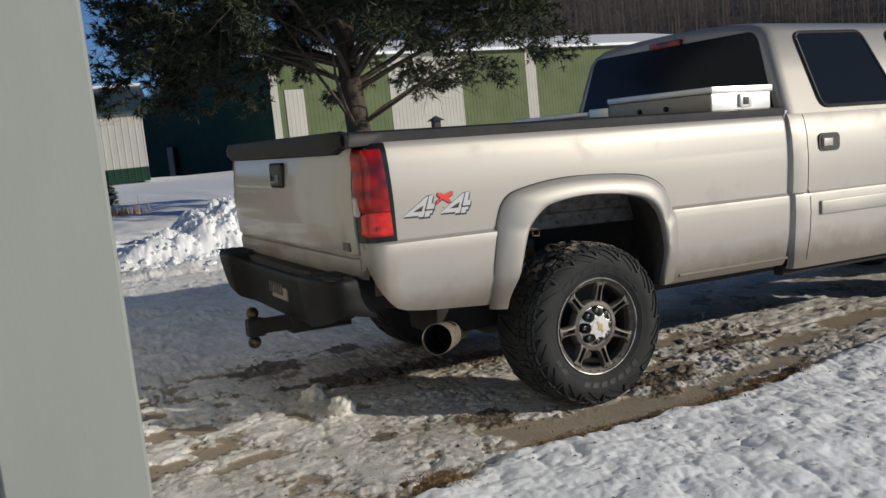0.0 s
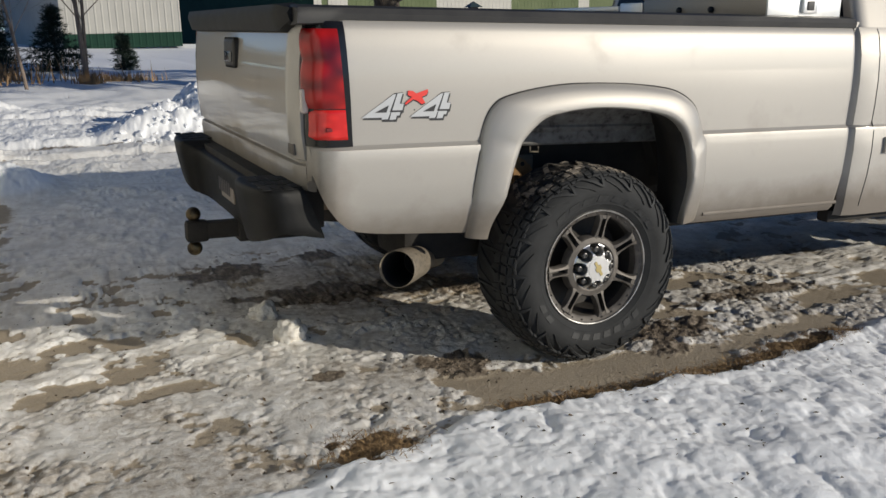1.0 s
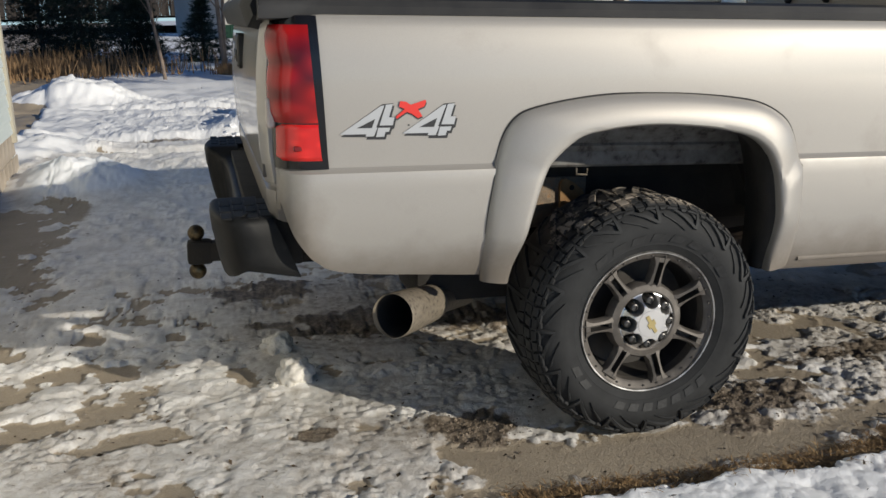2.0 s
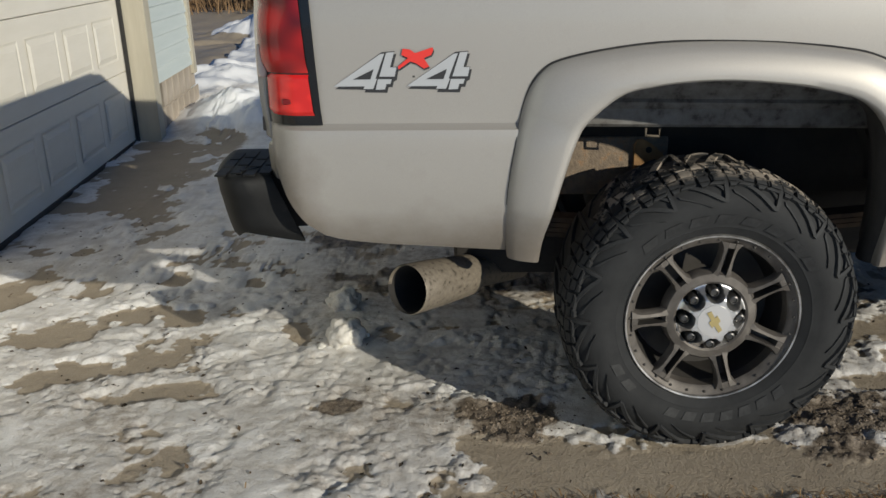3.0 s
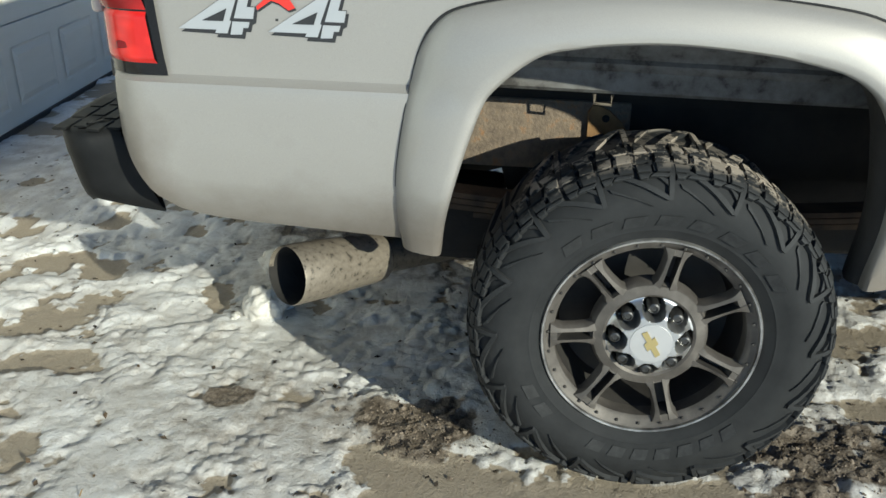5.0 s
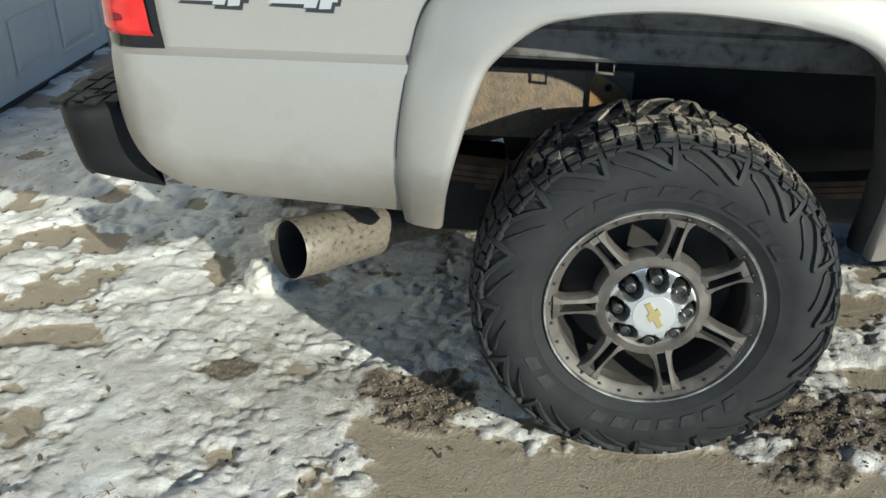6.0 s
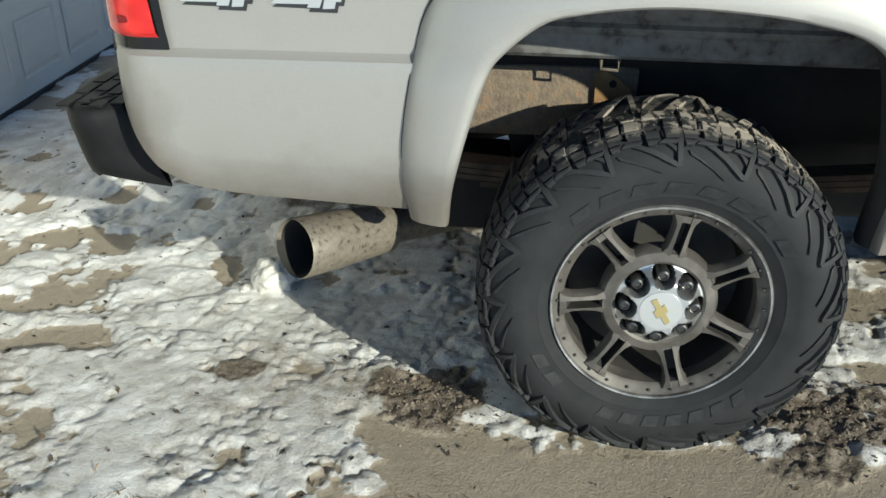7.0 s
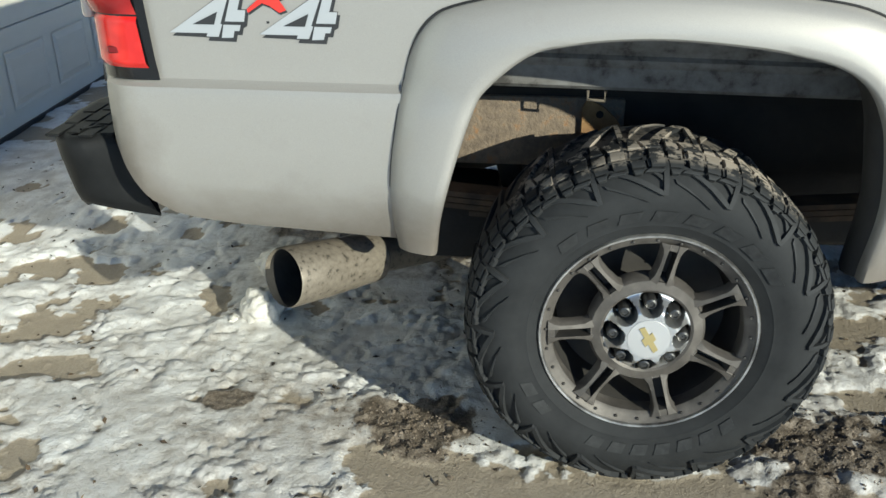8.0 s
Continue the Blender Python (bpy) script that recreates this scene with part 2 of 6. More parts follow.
def plate(bm, outline, y, depth, slot=0):
    """A flat piece from an (x, z) outline, its front at y and its back at y + depth."""
    front = [bm.verts.new((x, y, z)) for x, z in outline]
    back = [bm.verts.new((x, y + depth, z)) for x, z in outline]
    fs = [bm.faces.new(front), bm.faces.new(back[::-1])]
    n = len(outline)
    fs += [bm.faces.new((front[i], back[i], back[(i + 1) % n], front[(i + 1) % n])) for i in range(n)]
    for f in fs:
        f.material_index = slot
    return bm


def mirror(bm):
    """The same across the truck's middle, y = 1."""
    for v in bm.verts:
        v.co.y = 2.0 - v.co.y
    bmesh.ops.reverse_faces(bm, faces=bm.faces)
    return bm


def spline(points, n):
    """A smooth run of n points through the given ones."""
    p = [np.array(q, float) for q in points]
    p = [2 * p[0] - p[1]] + p + [2 * p[-1] - p[-2]]
    out = []
    for s in np.linspace(0, len(points) - 1 - 1e-9, n):
        i, u = int(s), s - int(s)
        a, b, c, d = p[i:i + 4]
        out.append(0.5 * (2 * b + (c - a) * u + (2 * a - 5 * b + 4 * c - d) * u * u + (3 * b - a - 3 * c + d) * u ** 3))
    return out

# ---- the pickup truck ----
truck = thing("pickup_truck", "pewter crew-cab pickup truck with black bumper parked on slushy drive", "truck")
BODY.append(truck)
SIDE = [(0.525, 0.06), (0.545, 0.043), (0.60, 0.028), (0.68, 0.012), (0.76, 0.004), (0.83, 0.0), (0.862, 0.0005), (0.873, 0.003),
        (0.879, 0.013), (0.886, 0.019), (0.93, 0.016), (1.03, 0.009), (1.10, 0.009), (1.18, 0.014), (1.235, 0.022), (1.262, 0.034), (1.278, 0.055)]


def side_y(z):
    return float(np.interp(z, [p[0] for p in SIDE], [p[1] for p in SIDE]))


def smooth(a, b, x):
    t = min(1.0, max(0.0, (x - a) / (b - a)))
    return t * t * (3 - 2 * t)


BED_LOW = [[-1.046, -1.032, -1.018, -1.003, -0.983, -0.963, -0.938, -0.90, -0.85, -0.78, -0.71, -0.53, -0.40],
           [0.800, 0.752, 0.714, 0.688, 0.660, 0.637, 0.617, 0.603, 0.593, 0.585, 0.580, 0.566, 0.560]]


def arch_z(x):
    """The lower edge of the bed's side: the wheel opening, and the sweep up to the tail."""
    half = 0.45 if x < 0 else 0.43
    if abs(x) < half:
        return 0.56 + 0.44 * max(0.0, 1 - (abs(x) / half) ** 4) ** 0.5
    if x < 0:
        return float(np.interp(x, BED_LOW[0], BED_LOW[1]))
    return 0.527


def corner_in(x):
    """How far the side turns in towards the tail and the cab."""
    a = min(1.0, max(0.0, (-0.967 - x) / 0.080))
    b = max(0.0, x - 1.225)
    return 0.072 * (1 - math.sqrt(1 - a * a)) + 0.03 * (b / 0.025) ** 2


def bed_side():
    bm = bmesh.new()
    xs = sorted(set([round(v, 4) for v in np.concatenate([np.linspace(-1.045, -0.98, 14), np.linspace(-0.97, -0.47, 15), np.linspace(-0.4501, -0.3, 14),
                     np.linspace(-0.3, 0.3, 13), np.linspace(0.3, 0.4301, 12), np.linspace(0.45, 1.2, 14), np.linspace(1.21, 1.248, 6)])]))
    rows = []
    for x in xs:
        lo = arch_z(x)
        zs = [max(z, lo + 0.0006 * k) for k, (z, _) in enumerate(SIDE)] if lo > 0.53 else [z for z, _ in SIDE]
        rows.append([(x, side_y(z) + corner_in(x) + (0.035 * smooth(0.66, 0.55, z) if x < -0.45 else 0) - 0.006 * math.exp(-((x - 0.06) / 0.34) ** 2 - ((z - 1.10) / 0.065) ** 2), z) for z in zs])
    grid(bm, rows, flip=True)
    return bm


def sill_bead():
    return tube(bmesh.new(), [(x, side_y(0.56) + 0.001, 0.562) for x in np.linspace(0.50, 1.24, 12)], 0.008, 8)


bed_r = part("bed_side", bed_side(), PAINT, truck, "pewter painted bed side panel, grimy low down")
bed_l = part("bed_side", mirror(bed_side()), PAINT, truck, "pewter painted bed side panel, grimy low down")

part("sill_bead", sill_bead(), PAINT, bed_r)
part("sill_bead", mirror(sill_bead()), PAINT, bed_l)

# Fender flares
F_OUT = [(-0.498, 0.545), (-0.506, 0.62), (-0.503, 0.74), (-0.482, 0.88), (-0.464, 0.955), (-0.434, 1.003), (-0.385, 1.03), (-0.26, 1.055), (-0.126, 1.067), (0.06, 1.066), (0.22, 1.052), (0.31, 1.034), (0.385, 0.995), (0.425, 0.945), (0.454, 0.86), (0.470, 0.70), (0.478, 0.60), (0.480, 0.54)]
F_IN = [(-0.421, 0.538), (-0.412, 0.62), (-0.388, 0.73), (-0.352, 0.85), (-0.325, 0.896), (-0.257, 0.952), (-0.19, 0.970), (-0.11, 0.980), (-0.02, 0.983), (0.08, 0.977), (0.17, 0.966), (0.262, 0.944), (0.320, 0.906), (0.353, 0.850), (0.369, 0.79), (0.380, 0.71), (0.384, 0.62), (0.380, 0.535)]


def flare():
    bm = bmesh.new()
    rows = []
    for (xo, zo), (xi, zi) in zip(spline(F_OUT, 70), spline(F_IN, 70)):
        y0 = side_y(zo)
        low = (0.035 if xo < 0 else 0.018) * smooth(0.72, 0.53, zo)
        prof = [(0.0, 0.004), (0.02, -0.005), (0.06, -0.012), (0.14, -0.0195), (0.3, -0.028), (0.55, -0.034), (0.8, -0.038), (0.93, -0.036), (0.98, -0.031), (1.0, -0.024), (1.006, -0.010), (0.995, 0.004)]
        rows.append([(xo + (xi - xo) * s, y0 * (1 - s) + y + low * (1 + 1.5 * s), zo + (zi - zo) * s) for s, y in prof])
    grid(bm, rows, flip=False)
    return bm


part("fender_flare", flare(), PAINT, truck, "pewter painted fender flare")
part("fender_flare", mirror(flare()), PAINT, truck, "pewter painted fender flare")

for m in (False, True):
    line = spline(F_OUT, 70)
    # dark seam, thickened over the crown to draw the shadow line there
    sm = tube(bmesh.new(), [(float(x), side_y(float(z)) - 0.002 + (0.037 if x < 0 else 0.02) * smooth(0.72, 0.53, float(z)), float(z)) for x, z in line], [0.0007 + 0.0021 * smooth(0.92, 1.04, float(z)) for x, z in line], 6)
    part("flare_seam", mirror(sm) if m else sm, BLACK_PLASTIC, truck)

# Tail: posts beside the gate, the gate, its cap and handle
def tail_post():
    bm = bmesh.new()
    rows = []
    for z in np.linspace(0.775, 1.278, 14):
        rows.append([(-1.045, side_y(z) + corner_in(-1.045), z), (-1.052, 0.076, z), (-1.052, 0.084, z), (-1.03, 0.086, z)])
    grid(bm, rows)
    return bm


part("tail_post", tail_post(), PAINT, truck)
for y0, y1 in ((0.078, 0.099), (1.901, 1.922)):
    part("tail_pillar", boxed((-1.050, y0, 0.765), (-1.0, y1, 1.268), 0.004), PAINT, truck)
part("tail_post", mirror(tail_post()), PAINT, truck)


def tailgate():
    bm = bmesh.new()
    rows = []
    for z, dx in [(0.735, 0.02), (0.742, 0.002), (0.80, -0.004), (0.818, -0.002), (0.824, 0.010), (0.832, 0.010), (0.838, -0.006), (0.92, -0.016), (1.02, -0.02), (1.12, -0.018), (1.20, -0.010), (1.262, 0.0), (1.275, 0.02)]:
        rows.append([(-1.020, 0.0905, z)] + [(-1.070 + dx + 0.02 * smooth(0.04, 0, min(y - 0.09, 1.91 - y)), y, z) for y in np.linspace(0.09, 1.91, 41)] + [(-1.020, 1.9095, z)])
    grid(bm, rows, flip=True)
    box(bm, (-1.038, 0.10, 0.75), (-1.008, 1.90, 1.27), 0.005)
    return bm


gate = part("tailgate", tailgate(), PAINT, truck, "closed pewter tailgate")


def gate_cap():
    bm = bmesh.new()
    rows = []
    for y in np.linspace(0.085, 1.915, 41):
        e = smooth(0.0, 0.10, min(y - 0.085, 1.915 - y))
        rows.append([(-1.018, y, 1.262), (-1.018, y, 1.296 + 0.012 * e), (-1.058, y, 1.302 + 0.016 * e), (-1.093 - 0.02 * e, y, 1.300 + 0.012 * e), (-1.101 - 0.02 * e, y, 1.285), (-1.094 - 0.01 * e, y, 1.262 - 0.03 * e), (-1.070, y, 1.255 - 0.03 * e)])
    vs = grid(bm, rows)
    bm.faces.new([v for v in vs[0]])
    bm.faces.new([v for v in vs[-1]][::-1])
    return bm


part("gate_cap", gate_cap(), BUMPER, gate, "black moulded tailgate spoiler cap")
hb = boxed((-1.104, 0.900, 1.092), (-1.074, 1.100, 1.206), 0.024, 3)
part("gate_handle", hb, BLACK_PLASTIC, gate, "black plastic tailgate handle")
part("handle_hollow", boxed((-1.1075, 0.93, 1.114), (-1.103, 1.07, 1.154), 0.002), GLOSS_BLACK, gate)
part("model_badge", boxed((-1.082, 0.125, 0.85), (-1.066, 0.195, 0.885), 0.003), ALLOY, gate)


def rail():
    bm = bmesh.new()
    rows = []
    for x in np.concatenate([[-1.085, -1.078], np.linspace(-1.05, 1.235, 40), [1.245]]):
        e = 1.0 if -1.08 < x < 1.24 else 0.6
        d = 0.012 * smooth(-0.94, -1.02, x)
        rows.append([(x, 0.052 + 0.05 * (1 - e), 1.262 - d), (x, 0.034, 1.266 - d), (x, 0.03, 1.285), (x, 0.04, 1.302 * e + 1.29 * (1 - e)), (x, 0.075, 1.310 * e + 1.29 * (1 - e)), (x, 0.14, 1.310 * e + 1.29 * (1 - e)), (x, 0.155, 1.295), (x, 0.155, 1.25)])
    vs = grid(bm, rows)
    bm.faces.new(vs[0])
    bm.faces.new(vs[-1][::-1])
    return bm


part("bed_rail_cap", rail(), BLACK_PLASTIC, truck, "black plastic bed rail cap")
part("bed_rail_cap", mirror(rail()), BLACK_PLASTIC, truck, "black plastic bed rail cap")
part("bed_inner_wall", boxed((-1.0, 0.15, 1.0), (1.22, 0.17, 1.27)), UNDER, truck)
part("bed_inner_wall", boxed((-1.0, 1.83, 1.0), (1.22, 1.85, 1.27)), UNDER, truck)
part("wheel_box", boxed((-0.52, 0.16, 1.0), (0.52, 0.40, 1.03), 0.01), UNDER, truck)
part("wheel_box", boxed((-0.52, 1.60, 1.0), (0.52, 1.84, 1.03), 0.01), UNDER, truck)
for y0, y1 in ((0.15, 0.25), (1.75, 1.85)):
    part("bed_shelf", boxed((-1.0, y0, 0.80), (-0.52, y1, 1.0)), UNDER, truck)
    part("bed_shelf", boxed((0.52, y0, 0.80), (1.22, y1, 1.0)), UNDER, truck)
part("bed_front_wall", boxed((1.20, 0.17, 0.78), (1.23, 1.83, 1.28)), PAINT, truck)
# strips added above the rails to block sun leaking through the wheel arches
part("bed_sill", boxed((-1.0, 0.45, 0.764), (1.2, 0.53, 0.832)), UNDER, truck)
part("bed_sill", boxed((-1.0, 1.47, 0.764), (1.2, 1.55, 0.832)), UNDER, truck)
part("bed_floor", boxed((-1.0, 0.50, 0.80), (1.22, 1.50, 0.83)), UNDER, truck, "dark bed floor seen from beneath")


# Tail lamps
def lamp(y_in, x0, x1t, x1b, z0, z1, depth, lobes=False):
    """A lens wrapped round the tail's corner."""
    bm = bmesh.new()
    rows = []
    for i, z in enumerate(np.linspace(z0, z1, 24)):
        u = i / 23
        front = x1b + (x1t - x1b) * u
        r = []
        edge = 0.6 + 0.4 * min(1.0, min(u, 1 - u) * 10)
        for s in np.linspace(0, 1, 16):
            # along the side from the front edge to the corner, then across the tail
            if s < 0.6:
                x = front + (x0 - front) * (s / 0.6)
                y = side_y(z) + corner_in(max(x, -1.045))
            else:
                x, y = x0, (side_y(z) + corner_in(-1.045)) + (y_in - side_y(z) - corner_in(-1.045)) * (s - 0.6) / 0.4
            nx, ny = (-0.3 - 0.7 * smooth(0.3, 0.7, s)), -(1 - smooth(0.35, 0.75, s))
            bulge = max(0.0, 1 - ((z - 1.065) / 0.085) ** 2) + max(0.0, 1 - ((z - 1.205) / 0.06) ** 2) if lobes else 0
            d = depth * edge + 0.011 * bulge ** 0.6 * smooth(0.2, 0.55, s) * smooth(1.0, 0.9, s)
            r.append((x + nx * d, y + ny * d, z))
        rows.append(r)
    grid(bm, rows, flip=True)
    return bm


def tail_lamp(m):
    fix = mirror if m else (lambda b: b)
    holder = part("tail_lamp", fix(lamp(0.0895, -1.048, -0.945, -0.922, 0.884, 1.262, 0.010)), GLOSS_BLACK, truck, "red tail lamp in a black bezel")
    part("lens", fix(lamp(0.080, -1.042, -0.966, -0.947, 1.002, 1.240, 0.017, lobes=True)), LENS_RED, holder, "lobed dark red lens")
    part("reflector", fix(lamp(0.080, -1.041, -0.947, -0.938, 0.906, 1.000, 0.015)), LENS_LOW, holder, "bright red lower reflector")
    slot_ = boxed((-1.012, 0.0, 0.932), (-0.985, 0.02, 0.945), 0.002, 1)
    for v in slot_.verts:
        v.co.y += side_y(0.94) + corner_in(-1.0) - 0.0185
    part("reflector_slot", fix(slot_), LENS_SLOT, holder)
    lo = bmesh.new()
    box(lo, (-1.074, 0.050, 0.985), (-1.050, 0.081, 1.062), 0.011, 3)
    part("reversing_lens", fix(lo), LENS_CLEAR, holder, "clear reversing lens")


tail_lamp(False)
tail_lamp(True)

# Rear bumper
B_PATH = [(-0.988, 0.085), (-1.04, 0.072), (-1.09, 0.064), (-1.14, 0.066), (-1.180, 0.088), (-1.206, 0.14), (-1.222, 0.24), (-1.223, 0.34), (-1.214, 0.40), (-1.180, 0.44), (-1.140, 0.50), (-1.118, 0.7), (-1.115, 1.0)]
B_TOP = [0.752, 0.752, 0.752, 0.752, 0.752, 0.752, 0.752, 0.752, 0.75, 0.735, 0.715, 0.71, 0.71]
B_LOW = [0.578, 0.590, 0.601, 0.607, 0.600, 0.580, 0.555, 0.536, 0.525, 0.515, 0.505, 0.49, 0.485]


def bumper():
    half = spline([(*p, t, l) for p, t, l in zip(B_PATH, B_TOP, B_LOW)], 72)
    full = [tuple(float(v) for v in h) for h in half] + [(float(h[0]), 2 - float(h[1]), float(h[2]), float(h[3])) for h in half[-2::-1]]
    bm = bmesh.new()
    rows = []
    for i, (x, y, t, l) in enumerate(full):
        a, b = full[max(i - 1, 0)], full[min(i + 1, len(full) - 1)]
        d = Vector((b[0] - a[0], b[1] - a[1], 0)).normalized()
        n = Vector((d.y, -d.x, 0))
        if n.dot(Vector((-1.05, min(max(y, 0.3), 1.7), 0)) - Vector((x, y, 0))) < 0:
            n = -n
        ym = y if y < 1 else 2 - y
        iy = max(ym, 0.14)
        w = smooth(-1.19, -1.00, x)
        back = smooth(-1.10, -1.20, x) * smooth(0.55, 0.40, ym)
        h = t - l
        inn = Vector((max(x, -1.09) - 0.077 * w, iy if y < 1 else 2 - iy, 0))

        def at(z, inset):
            u = (z - l) / h
            return Vector((x - 0.077 * w * u + 0.024 * back * (1 - u) ** 1.4, y, z)) + n * inset
        r = [Vector((inn.x, inn.y, t - 0.05)), Vector((inn.x, inn.y, t)), at(t, 0.020), at(t - 0.003, 0.009), at(t - 0.010, 0.002), at(t - 0.022, 0.0), at(l + h * 0.66, 0.001), at(l + h * 0.60, 0.003),
             at(l + h * 0.40, 0.005), at(l + h * 0.2, 0.008), at(l + 0.012, 0.012), at(l, 0.020), at(l + 0.035, 0.06)]
        rows.append(r)
    grid(bm, rows, flip=True)
    bmesh.ops.recalc_face_normals(bm, faces=bm.faces)
    bmesh.ops.solidify(bm, geom=bm.faces, thickness=0.004)
    return bm


bump = part("rear_bumper", bumper(), BUMPER, truck, "scuffed black step bumper", angle=50)
# dark box added for the shaded gap; keeps sun from passing behind the bumper
part("bumper_bracket", boxed((-1.12, 0.125, 0.61), (-0.985, 1.875, 0.738), 0.006), UNDER, bump)
for m in (False, True):
    for k in range(4):
        for j in range(3):
            tb = boxed((-1.196 + 0.034 * k, 0.075 + 0.085 * j + 0.02 * (k % 2), 0.749), (-1.168 + 0.034 * k, 0.15 + 0.085 * j + 0.02 * (k % 2), 0.7545), 0.0015, 1)
            part("tread_bar", mirror(tb) if m else tb, BUMPER, bump)
pl = part("number_plate", boxed((-1.131, 0.875, 0.572), (-1.123, 1.125, 0.694), 0.003, 1), material("plate_white", (0.25, 0.215, 0.18), 0.5), bump, "dirty white number plate with red and dark bars")
part("plate_band", boxed((-1.1335, 0.89, 0.664), (-1.1295, 1.11, 0.684)), material("plate_red", (0.22, 0.07, 0.045), 0.5), pl)
INK = material("plate_ink", (0.06, 0.055, 0.06), 0.5)
for k in range(6):
    part("plate_bar", boxed((-1.1335, 0.892 + 0.037 * k, 0.594), (-1.1295, 0.914 + 0.037 * k, 0.648)), INK, pl)

# Hitch
def hitch():
    bm = box(bmesh.new(), (-1.24, 0.965, 0.425), (-0.95, 1.035, 0.490), 0.006)
    box(bm, (-1.302, 0.962, 0.414), (-1.215, 1.038, 0.498), 0.016)
    tube(bm, [(-1.269, 1.0, 0.37), (-1.269, 1.0, 0.54)], 0.018, 12)
    return bm


hit = part("tow_hitch", hitch(), UNDER, truck, "double-ball tow hitch with worn brass-coloured balls")
BALL = grain(material("worn_ball", (0.3, 0.22, 0.1), 0.35, 0.9), [(0.35, (0.05, 0.04, 0.03)), (0.65, (0.2, 0.155, 0.085))], 25, 6)
for zz, rr in ((0.387, 0.030), (0.524, 0.029)):
    b = bmesh.new()
    bmesh.ops.create_uvsphere(b, u_segments=20, v_segments=12, radius=rr, matrix=Matrix.Translation((-1.269, 1.0, zz)))
    part("tow_ball", b, BALL, hit)
part("receiver_tube", boxed((-1.10, 0.945, 0.408), (-0.80, 1.055, 0.508), 0.006), UNDER, truck)

# Exhaust
def exhaust():
    bm = bmesh.new()
    a, d = Vector((-0.744, 0.097, 0.452)), Vector((0.62, 0.77, -0.13))
    ax = d.normalized()
    u = ax.cross(Vector((0, 0, 1))).normalized()
    w = ax.cross(u)
    rows = []
    for r, s in [(0.052, 0.26), (0.058, 0.10), (0.060, 0.01), (0.0625, 0.0), (0.065, 0.006), (0.0635, 0.10), (0.056, 0.255), (0.046, 0.262), (0.041, 0.27), (0.041, 0.5)]:
        rows.append([a + ax * s + r * (math.cos(k * math.pi / 18) * u + math.sin(k * math.pi / 18) * w) for k in range(36)])
    vs = grid(bm, rows, closed_v=True)
    bm.faces.new(vs[0][::-1])
    return bm


ex = exhaust()
ex.faces.index_update()
# inner faces and the end cap take the dark underbody material
for f in ex.faces:
    if f.index < 90 or len(f.verts) > 4:
        f.material_index = 1
bmesh.ops.recalc_face_normals(ex, faces=ex.faces)
part("exhaust_pipe", ex, STEEL, truck, "wide steel exhaust tip, dark inside", mats=(UNDER,))

SPRING = grain(material("spring_steel", (0.07, 0.05, 0.035), 0.85), [(0.3, (0.03, 0.024, 0.02)), (0.7, (0.12, 0.08, 0.05))], 18, 8, None, 0.4, 90, distance=0.002)
# Frame, axle, springs, inner arch
for y0 in (0.44, 1.49):
    # rusty behind the bracket, the dark underbody material ahead of it
    part("frame_rail", boxed((-1.02, y0, 0.605), (-0.03, y0 + 0.07, 0.768), 0.008), RUST, truck, "rusty steel frame rail")
    part("frame_rail", boxed((-0.03, y0 + 0.03, 0.60), (4.9, y0 + 0.07, 0.79), 0.008), UNDER, truck, "dark front frame rail")
part("fuel_tank", boxed((0.30, 0.50, 0.40), (1.75, 1.05, 0.78), 0.05, 3), UNDER, truck, "black fuel tank")
# unseen spare, added as dark mass against daylight below the bed
st = bmesh.new()
lathe(st, [(0.10, 0.06), (0.20, 0.06), (0.25, 0.09), (0.33, 0.09), (0.36, 0.05), (0.365, 0.0), (0.36, -0.06), (0.33, -0.10), (0.24, -0.10), (0.10, -0.06), (0.02, -0.06)], (-0.56, 1.0, 0.60), "z", 36)
part("spare_tyre", st, UNDER, truck, "unseen dark spare tyre slung under the bed")
part("axle_housing", boxed((-0.14, 0.48, 0.34), (0.14, 1.52, 0.47), 0.05, 3), UNDER, truck)
part("rear_crossmember", boxed((-1.02, 0.47, 0.52), (-0.95, 1.53, 0.72), 0.01), UNDER, truck)
ax = bmesh.new()
tube(ax, [(0, 0.25, 0.405), (0, 1.75, 0.405)], 0.05, 14)
bmesh.ops.create_uvsphere(ax, u_segments=20, v_segments=12, radius=0.17, matrix=Matrix.Translation((0, 1.0, 0.405)))
part("rear_axle", ax, UNDER, truck)
for yy in (0.36, 1.64):
    sp = bmesh.new()
    for k in range(5):
        half = 0.70 - 0.11 * k
        rows = []
        for x in np.linspace(-half, half, 13):
            z = 0.545 - 0.014 * k + 0.05 * (x / 0.7) ** 2
            rows.append([(x, yy - 0.035, z), (x, yy + 0.035, z), (x, yy + 0.035, z + 0.012), (x, yy - 0.035, z + 0.012)])
        vs = grid(sp, rows, closed_v=True)
        sp.faces.new(vs[0])
        sp.faces.new(vs[-1][::-1])
    bmesh.ops.recalc_face_normals(sp, faces=sp.faces)
    part("leaf_spring", sp, SPRING, truck, "rust-brown leaf spring pack", smooth=False)
    part("spring_shackle", boxed((-0.735, yy - 0.045, 0.57), (-0.675, yy + 0.045, 0.72), 0.01), SPRING, truck)
    part("shock_absorber", tube(bmesh.new(), [(-0.22, yy + 0.10, 0.38), (-0.34, yy + 0.14, 0.78)], 0.03, 10), UNDER, truck)
    # dark block added to hide the lit snow beyond, below the springs
    part("spring_hanger", boxed((-0.62, yy - 0.02, 0.40), (-0.30, yy + 0.30, 0.535), 0.03), UNDER, truck)


